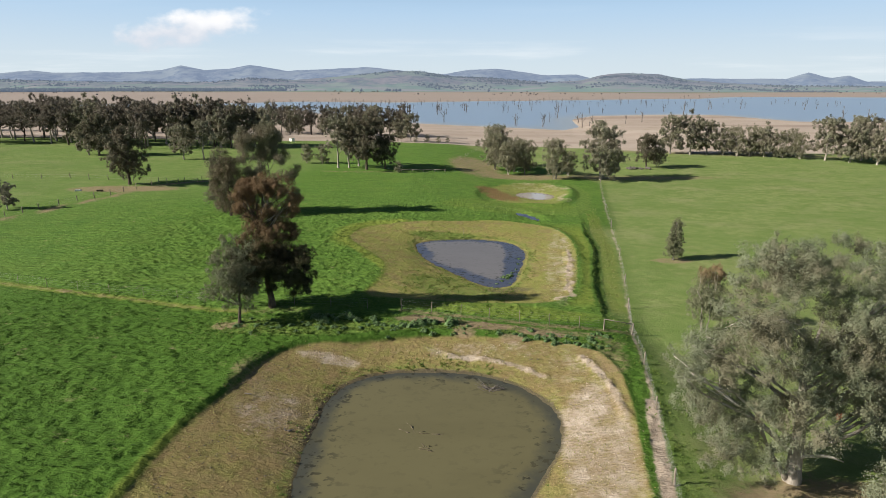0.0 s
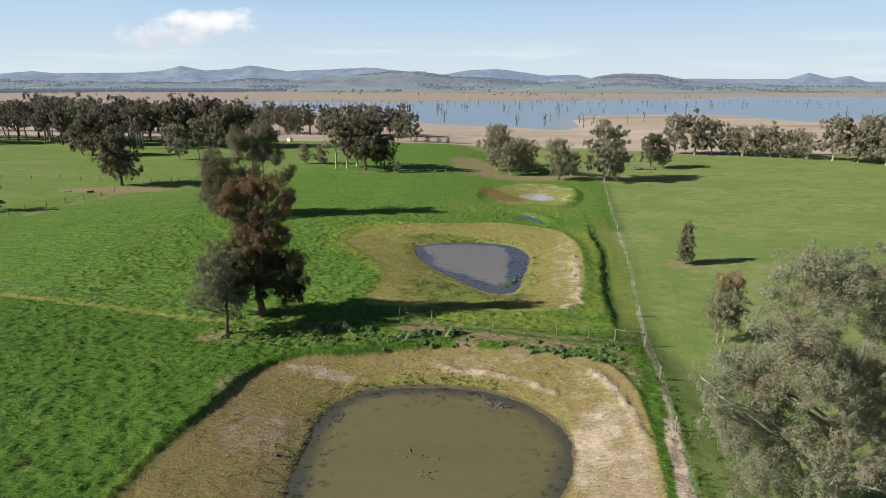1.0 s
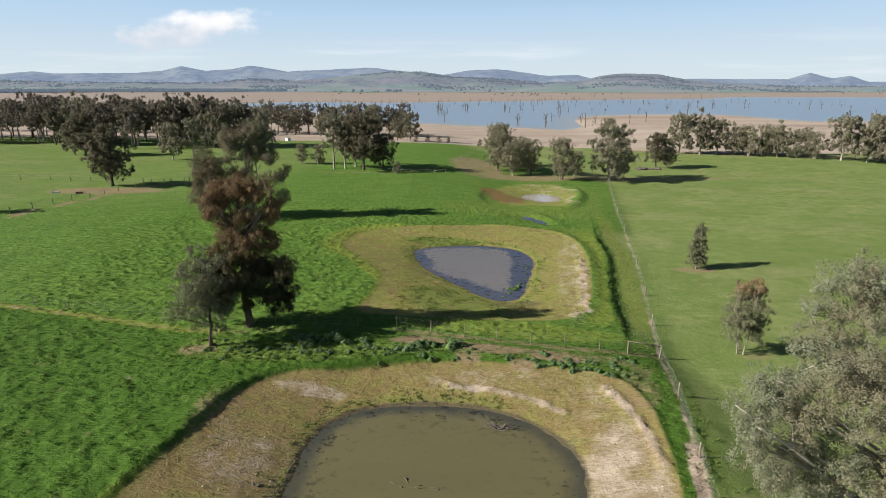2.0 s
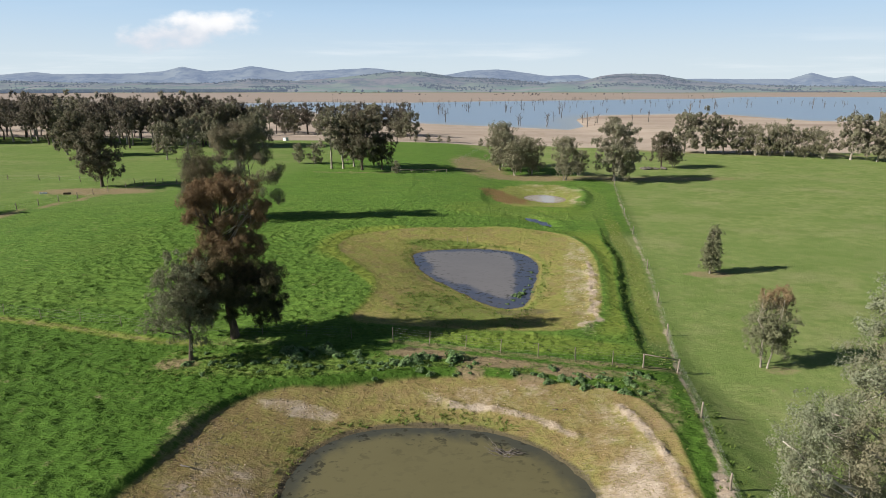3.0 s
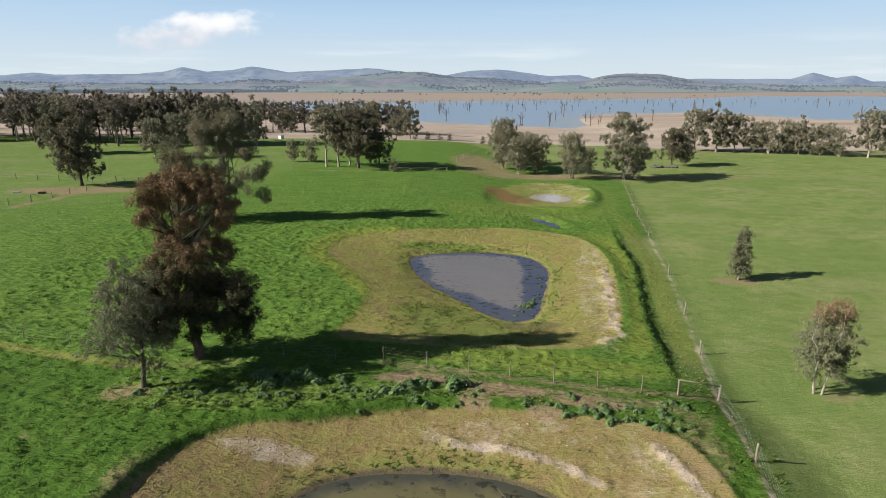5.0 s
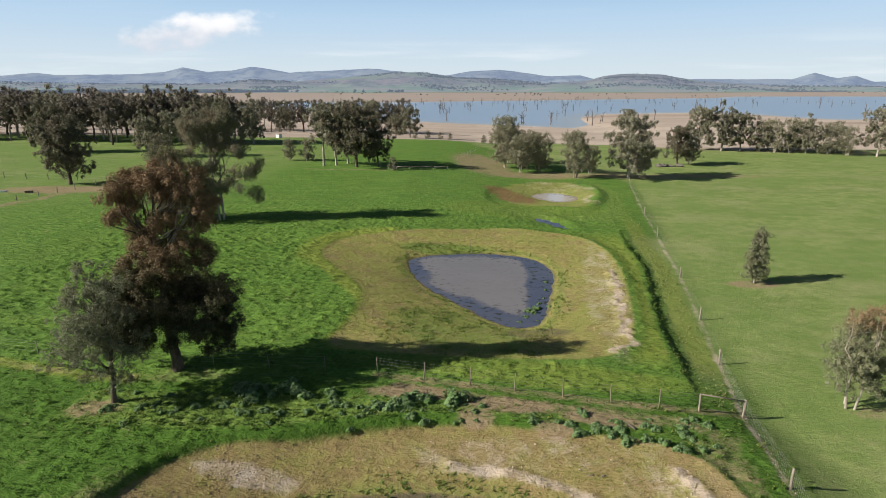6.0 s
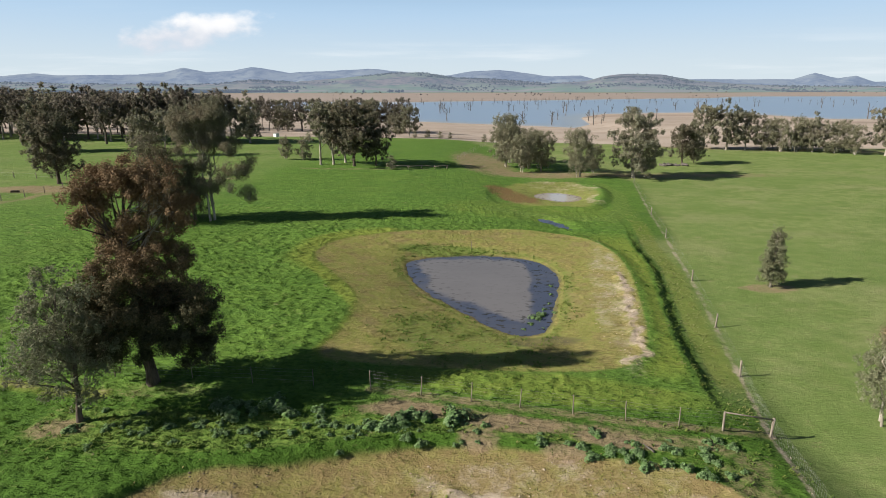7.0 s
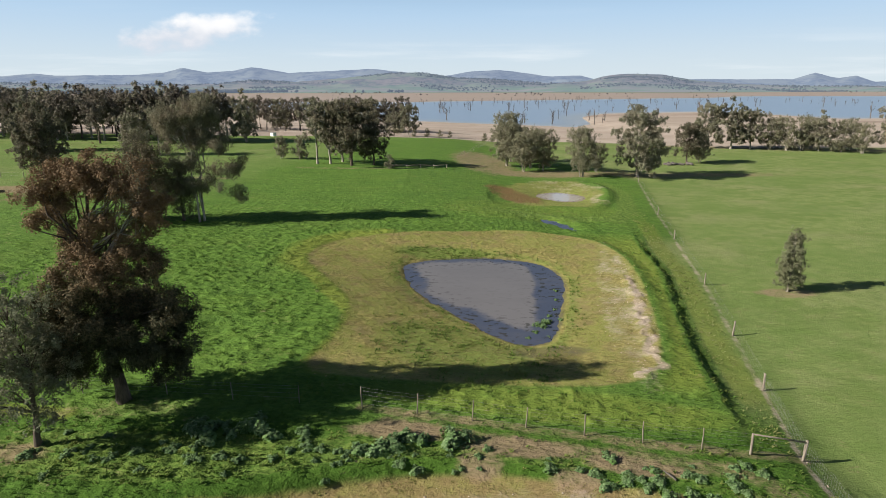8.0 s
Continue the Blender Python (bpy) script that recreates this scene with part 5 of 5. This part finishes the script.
def weed_clump(seed, r, n):
    rng = np.random.RandomState(seed)
    d = rng.normal(0, 1, (n, 3))
    d[:, 2] = np.abs(d[:, 2])
    d /= np.linalg.norm(d, axis=1)[:, None]
    lob = 0.75 + 0.35 * np.sin(3 * np.arctan2(d[:, 1], d[:, 0]) + seed)
    p = d * (r * lob * rng.uniform(0.55, 1.0, n))[:, None] * np.array((1, 1, 0.8))
    ob = new("weed")
    part("leaves", leaf_cards(rng, p + np.array((0, 0, 0.04)), d + np.array((0, 0, 0.5)), 0.135, 0.8, 0.0, LEAF_WEED, "leaves"), ob)
    st = Build()
    for k in range(5):
        a = k * 1.26 + seed
        st.tube([(0, 0, -0.05), (math.cos(a) * r * 0.3, math.sin(a) * r * 0.3, r * 0.35), (math.cos(a) * r * 0.6, math.sin(a) * r * 0.6, r * 0.55)], [0.015, 0.012, 0.006], 4)
    tagged(part("stalk", st.mesh("stalk", LEAF_WEED), ob), kind="stuff")
    return ob


WEEDS = [weed_clump(61, 0.55, 480), weed_clump(62, 0.42, 320), weed_clump(63, 0.75, 760)]
spots = random.Random(8)
places = [(-1.8, 57.2), (-1.0, 57.0), (-2.6, 56.4), (-3.2, 55.8), (-4.2, 56.0), (0.9, 57.2), (-7.5, 57.4), (-9.2, 57.0), (-10.4, 57.8), (-11.5, 57.2), (-12.2, 58.0), (-13, 57.2), (-14, 57.9), (-12.6, 56.4), (8.6, 54.0), (9.6, 54.2), (10.6, 53.8), (11.4, 53.2), (12.6, 53.4), (13.6, 53.0), (14.4, 52.4), (15.2, 54.2), (15.8, 52.6), (8.9, 76.6), (9.6, 77.4), (8.2, 75.2), (10.8, 80.4), (11.4, 83.0), (10.0, 78.8), (10.9, 77.8), (9.2, 74.3), (11.9, 85.6), (7.4, 74.0)]
while len(places) < 130:
    x = spots.uniform(-22, 17.5)
    y = 55.2 - 0.02 * x + spots.gauss(0, 0.8)
    if float(signed(np.array([x]), np.array([y]), DRY1)[0]) > 0.1:
        places.append((x, y))
for n, (x, y) in enumerate(places):
    k = n % 3 if n < 26 else spots.choice((0, 1, 1))
    m = pose(x, y, max(height_at(x, y), -1.55) - 0.02, 0, 0, spots.uniform(0, 360))
    if n < 3:
        WEEDS[n].matrix_basis = m
        ob = WEEDS[n]
    else:
        ob = copy_thing(WEEDS[k], m)
    s = spots.uniform(1.0, 1.6) if n < 14 else spots.uniform(0.7, 1.05) if n < 26 else spots.uniform(0.45, 0.9)
    ob.scale = (s, s, s * spots.uniform(0.6, 0.9))
    tagged(ob, "leafy grey-green weed clump growing on the bank", "weed", "weeds on the bank")


def grass(name, seed, pts, size, blades, mat, label):
    """Tufts of bent, pointed blades at pts."""
    rng = np.random.RandomState(seed)
    n = len(pts) * blades
    base = np.repeat(pts, blades, 0) + np.concatenate([rng.normal(0, size * 0.28, (n, 2)), np.full((n, 1), -0.03)], 1)
    a = rng.rand(n) * 2 * math.pi
    ln = size * rng.uniform(0.6, 1.3, n)
    tilt = rng.uniform(0.25, 0.9, n)
    d = np.stack([np.cos(a) * tilt + 0.25, np.sin(a) * tilt, np.full(n, 0.85)], 1)
    s = np.stack([-np.sin(a), np.cos(a), np.zeros(n)], 1) * (ln * 0.16)[:, None]
    mid = base + d * (ln * 0.55)[:, None]
    tip = base + d * (ln * 0.9)[:, None] + np.stack([np.cos(a) * ln * 0.25, np.sin(a) * ln * 0.25, -ln * 0.10], 1)
    v = np.stack([base - s, base + s, mid + s * 0.9, mid - s * 0.9, tip], 1).reshape(-1, 3)
    i = np.arange(n)[:, None] * 5
    me = mesh_from(name, v, [i + np.array((0, 1, 2, 3)), i + np.array((3, 2, 4))], mat)
    return tagged(new(name, me), label, "grass", kind="stuff")


def scatter(seed, n, lo, hi, keep):
    rng = np.random.RandomState(seed)
    x, y = rng.uniform(lo[0], hi[0], n), rng.uniform(lo[1], hi[1], n)
    k = keep(x, y) > rng.rand(n)
    x, y = x[k], y[k]
    return np.stack([x, y, ground_height(x, y)], 1)


def lush_here(x, y):
    a, b, _ = zones(x, y)
    tuft = sstep(-0.1, 0.6, tussock(x, y))
    rim = sstep(-58, -40, x) * sstep(125, 85, y)
    return rim * (1 - a[:, 0]) * (1 - np.minimum(1, 1.5 * a[:, 1])) * (1 - a[:, 3]) * (1 - np.minimum(1, 1.3 * b[:, 0])) * (1 - 0.6 * b[:, 2]) * (0.06 + 0.94 * tuft)


def dry_here(x, y):
    a, b, _ = zones(x, y)
    w = np.minimum(signed(x, y, POND1), signed(x, y, POND2))
    return a[:, 0] * (w > 0.15) * (1 - 0.75 * a[:, 1]) * (0.15 + 0.85 * sstep(-0.3, 0.4, vnoise(x, y, 1.6, 2)))


def weedy_here(x, y):
    return np.clip(zones(x, y)[1][:, 1], 0, 1) * (0.08 + 0.92 * sstep(-0.15, 0.35, vnoise(x, y, 1.3, 2)))


def strip_here(x, y):
    off = x - np.interp(y, BANK_Y, BANK_X)
    return sstep(0.9, 1.5, off) * sstep(4.4, 2.6, off) * sstep(56, 60, y) * sstep(130, 110, y) * (0.15 + 0.85 * sstep(-0.3, 0.3, vnoise(x, y, 1.4, 2)))


grass("straw_grass", 74, scatter(74, 16000, (17, 56), (36, 130), strip_here), 0.17, 3, LEAF_STRAW, "pale straw-green grass between dam wall and fence")
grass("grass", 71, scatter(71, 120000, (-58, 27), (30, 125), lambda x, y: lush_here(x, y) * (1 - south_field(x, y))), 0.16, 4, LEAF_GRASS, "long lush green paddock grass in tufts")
grass("near_grass", 75, scatter(75, 90000, (-58, 27), (28, 72), lambda x, y: lush_here(x, y) * south_field(x, y)), 0.13, 4, LEAF_GRASS_DARK, "deep green grass of the near paddock, darkened in colour for shade")
grass("dry_grass", 72, scatter(72, 60000, (-21, 27), (22, 106), dry_here), 0.12, 4, LEAF_DRY, "short dry olive-brown tussock grass round the dams")
grass("rank_grass", 73, scatter(73, 62000, (-27, 28), (28, 112), weedy_here), 0.20, 6, LEAF_RANK, "rank green grass and weeds on the banks")

# ---- lake, yard and bank details ----


def dead_tree(seed, height):
    """A drowned tree: a bare leaning trunk and a few broken limbs."""
    rng = np.random.RandomState(seed)
    t = new("dead_tree")
    b = Build()
    lean = rng.uniform(-0.8, 0.8, 2)
    pts = [(0, 0, -2.0), (0, 0, 0.3)] + bent(rng, (0, 0, 0.3), (lean[0], lean[1], height), 0.25, 5)[1:]
    b.tube(pts, [0.42, 0.38, 0.34, 0.28, 0.21, 0.10], 6)
    trunk = part("trunk", b.mesh("trunk", BARK_GREY), t)
    for j in range(rng.randint(3, 6)):
        h = rng.uniform(0.35, 0.8)
        a = rng.uniform(0, 6.28)
        st = np.array((lean[0] * h, lean[1] * h, height * h))
        en = st + np.array((math.cos(a), math.sin(a), rng.uniform(0.5, 1.3))) * height * rng.uniform(0.18, 0.38)
        q = Build()
        q.tube(bent(rng, st, en, 0.2, 4), [0.21, 0.17, 0.13, 0.06], 5)
        part("limb", q.mesh("limb", BARK_GREY), trunk)
    return t


DEAD_LABEL, DEAD_GROUP = "bare grey dead tree standing in the lake", "drowned trees in the lake"
DROWNED = [dead_tree(80 + k, h) for k, h in enumerate((10.5, 8.5, 12.0, 8.0, 9.5))]
lake_rng = random.Random(12)
stand = [(62, 490), (82, 480), (99, 545), (120, 520), (126, 495), (90, 520), (140, 600), (112, 470)]
while len(stand) < 285:
    x = lake_rng.uniform(-330, 720)
    lo, hi = float(np.interp(x, *SHORE_NEAR.T)), float(np.interp(x, *SHORE_FAR.T))
    y = lo + (hi - lo) * (lake_rng.uniform(0.35, 0.99) if lake_rng.random() < 0.85 else lake_rng.uniform(0.03, 0.4))
    if x > 330 and lake_rng.random() < 0.6:
        continue
    stand.append((x, y))
for n, (x, y) in enumerate(stand):
    m = pose(x, y, LAKE_Z, 0, 0, lake_rng.uniform(0, 360))
    s = lake_rng.uniform(0.7, 1.2) * (0.7 if y > 850 else 1.0)
    if n < len(DROWNED):
        ob = DROWNED[n]
        ob.matrix_basis = m
    else:
        ob = copy_thing(DROWNED[n % len(DROWNED)], m)
    ob.scale = (s, s, s)
    tagged(ob, DEAD_LABEL, "dead tree", DEAD_GROUP)
for x, y, s in ((150, 480, 0.7), (262, 640, 1.2), (372, 545, 1.2), (392, 540, 1.0), (232, 560, 0.5), (118, 470, 0.6), (170, 500, 0.9)):
    ob = copy_thing(DROWNED[int(x) % 5], pose(x, y, height_at(x, y), 0, 0, x))
    ob.scale = (s, s, s)
    tagged(ob, "bare grey dead tree on the lake sand", "dead tree", "dead trees on the shore")


def snag(seed, x, y, z, size, n, label, rise=0.35, mat=BARK_GREY, thick=1.0):
    """Bare sticks poking out of the water or lying on a bank: a crossed heap held by one thick stick."""
    rng = np.random.RandomState(seed)
    t = new("fallen_branch")
    t.matrix_basis = pose(x, y, z)
    for k in range(n):
        a = rng.uniform(-0.5, 0.5) + (0 if k % 2 else 2.6)
        ln = size * rng.uniform(0.4, 1.0)
        b = Build()
        o = rng.uniform(-0.2, 0.2, 2) * size
        b.tube(bent(rng, (o[0], o[1], -0.05), (o[0] + math.cos(a) * ln, o[1] + math.sin(a) * ln, rng.uniform(0.02, 0.22) * size * rise), 0.05, 5), [r * thick for r in (0.06, 0.05, 0.045, 0.035, 0.015)], 5)
        part("stick", b.mesh("stick", mat), t)
    return tagged(t, label, "branch", "fallen branches")


snag(1, -2.4, 39.6, -1.69, 1.3, 6, "brown sticks breaking the dam's muddy surface", 0.10, MUD, 0.8)
snag(2, -1.2, 37.6, -1.69, 1.2, 7, "dark sticks breaking the dam's muddy surface", 0.10, MUD, 0.8)
snag(3, 4.3, 46.2, -1.7, 1.5, 26, "bundle of brown twigs standing in shallow water", 1.6, BARK_GREY, 0.5)
snag(4, -0.4, 39.4, -1.69, 0.9, 4, "brown sticks breaking the dam's muddy surface", 0.10, MUD, 0.8)
snag(5, -17.0, 42.6, height_at(-17.0, 42.6), 1.7, 2, "weathered stick lying on the dry dam bank")
snag(6, -12.3, 39.2, height_at(-12.3, 39.2), 0.8, 6, "dark sticks and clods on the dry bank")
snag(7, 12.3, 54.4, height_at(12.3, 54.4) + 0.1, 0.9, 1, "pale stick lying among weeds")
snag(8, 8.9, 50.6, height_at(8.9, 50.6), 0.7, 2, "dark stick lying on pale ground")


def stone_mesh(seed):
    rng = np.random.RandomState(seed)
    bm = bmesh.new()
    bmesh.ops.create_icosphere(bm, subdivisions=1, radius=1.0)
    for v in bm.verts:
        v.co *= rng.uniform(0.7, 1.15)
        v.co.z *= 0.6
    me = bpy.data.meshes.new("stone")
    bm.to_mesh(me)
    bm.free()
    me.materials.append(BARK_GREY)
    return me


def clods(name, seed, n, keep, lo, hi, size, mat, label):
    """Loose clods and stones, far too many to count, as one scatter."""
    pts = scatter(seed, n, lo, hi, keep)
    rng = np.random.RandomState(seed)
    m = len(pts)
    r = size * rng.uniform(0.4, 1.3, m)[:, None]
    dirs = np.array([(1, 0, 0), (0.3, 0.95, 0.05), (-0.8, 0.6, 0), (-0.8, -0.6, 0.05), (0.3, -0.95, 0), (0, 0, 0.75)])
    v = np.stack([pts + r * d * rng.uniform(0.6, 1.3, (m, 1)) for d in dirs], 1)
    i = np.arange(m)[:, None, None] * 6
    ring = np.array([(k, (k + 1) % 5, 5) for k in range(5)])
    return tagged(new(name, mesh_from(name, v.reshape(-1, 3), (i + ring[None]).reshape(-1, 3), mat)), label, "stones", kind="stuff")


clods("clods", 91, 7000, lambda x, y: np.clip(zones(x, y)[0][:, 1] * 1.2, 0, 1) * (signed(x, y, POND1) > 0.3), (-16, 27), (21, 92), 0.07, CLAY, "pale loose clods of clay on the worn banks")
clods("mud_clods", 92, 7000, lambda x, y: 0.3 * sstep(-0.1, 0.4, vnoise(x, y, 3.0, 2)) * np.clip(zones(x, y)[0][:, 0], 0, 1) * (signed(x, y, POND1) > -0.2) * (signed(x, y, POND1) < 9) * (x < -5), (-20, 27), (0, 52), 0.075, MUD, "dark trodden mud clods on the dam bank")

STONES = [stone_mesh(k) for k in range(4)]
heap_rng = random.Random(3)
heap = new("rubble_heap")
heap.matrix_basis = pose(63, 184.5, height_at(63, 184.5))
for k in range(26):
    ob = part("stone", STONES[k % 4], heap)
    r = heap_rng.uniform(0.3, 0.75)
    ob.matrix_basis = pose(heap_rng.uniform(-3.5, 3.5), heap_rng.uniform(-1, 1), 0.1 + heap_rng.uniform(0, 0.35), heap_rng.uniform(0, 60), 0, heap_rng.uniform(0, 360)) @ Matrix.Scale(r, 4)
tagged(heap, "low heap of grey rubble under a tree", "rubble")

# fallen rails and short posts by the bush
yard = new("log_fence")
yard.matrix_basis = pose(-12, 164.5, height_at(-6, 164.5))
for k, x in enumerate((0, 3.2, 6.4, 9.6, 12.6)):
    ob = part("post", POST_THICK, yard)
    ob.matrix_basis = pose(x, 0.3 * (k % 2), 0, 4 * (k % 3 - 1), 5 * (k % 2), 40 * k) @ Matrix.Diagonal((1.2, 1.2, 0.62, 1))
for k in range(4):
    b = Build()
    b.tube([(3.2 * k - 0.2, 0.1, 0.75 - 0.15 * (k % 2)), (3.2 * k + 1.6, 0.15, 0.68), (3.2 * k + 3.3, 0.2, 0.78 - 0.3 * (k == 2))], [0.07, 0.065, 0.06], 7)
    part("rail", b.mesh("rail", POST_WOOD), yard)
tagged(yard, "old broken log rail fence in the shade", "fence")


def box_mesh(name, lo, hi, mat, bevel=0.03):
    bm = bmesh.new()
    bmesh.ops.create_cube(bm, size=1.0)
    for v in bm.verts:
        v.co = Vector((lo[i] + (v.co[i] + 0.5) * (hi[i] - lo[i]) for i in range(3)))
    bmesh.ops.bevel(bm, geom=bm.edges[:], offset=bevel, segments=2, affect="EDGES")
    me = bpy.data.meshes.new(name)
    bm.to_mesh(me)
    bm.free()
    me.materials.append(mat)
    return me


shed = new("pump_shed")
shed.matrix_basis = pose(-64.7, 248.4, height_at(-64.7, 248.4), 0, 0, -38) @ Matrix.Scale(0.8, 4)
part("body", box_mesh("body", (-1.1, -0.9, -0.1), (1.1, 0.9, 1.7), WHITE_PAINT), shed)
part("roof", box_mesh("roof", (-1.25, -1.05, 1.7), (1.25, 1.05, 1.82), CONCRETE), shed, "grey sheet roof")
part("door", box_mesh("door", (-0.4, -0.95, 0.0), (0.4, -0.905, 1.5), WHITE_PAINT, 0.01), shed, "white plank door")
tagged(shed, "small white sheet-metal pump shed by the sand", "shed")
for x, y, mat, label in ((-82.6, 128.1, WHITE_PAINT, "white water trough on bare ground"), (-77.7, 128.1, BARK_DARK, "dark water trough on bare ground")):
    t = new("water_trough")
    t.matrix_basis = pose(x, y, height_at(x, y), 0, 0, 12) @ Matrix.Scale(0.65, 4)
    part("base", box_mesh("base", (-0.9, -0.35, 0.0), (0.9, 0.35, 0.12), mat), t)
    for lo, hi in (((-0.9, -0.4, 0.12), (0.9, -0.32, 0.6)), ((-0.9, 0.32, 0.12), (0.9, 0.4, 0.6)), ((-0.98, -0.4, 0.12), (-0.9, 0.4, 0.6)), ((0.9, -0.4, 0.12), (0.98, 0.4, 0.6))):
        part("side", box_mesh("side", lo, hi, mat, 0.015), t)
    tagged(t, label, "trough", "water troughs")

# an unidentified orange object behind the trunks; the drum shape is made up
drum = new("orange_object")
drum.matrix_basis = pose(32.8, 41.6, height_at(32.8, 41.6)) @ Matrix.Scale(0.65, 4)
b = Build()
b.tube([(0, 0, 0), (0, 0, 0.3), (0, 0, 0.32), (0, 0, 0.6), (0, 0, 0.62), (0, 0, 0.9)], [0.30, 0.30, 0.315, 0.315, 0.30, 0.30], 16)
part("body", b.mesh("body", ORANGE), drum)
b = Build()
b.tube([(0, 0, 0.9), (0, 0, 0.93)], [0.31, 0.31], 16)
part("rim", b.mesh("rim", ORANGE), drum)
tagged(drum, "unidentified orange-red object in the gums' shade, shaped as a drum", "drum")

stake = new("stake")
stake.matrix_basis = pose(3.7, 99.0, height_at(3.7, 99.0))
part("post", POST_PICKET, stake)
tagged(stake, "thin wooden stake on the dam's edge", "stake")
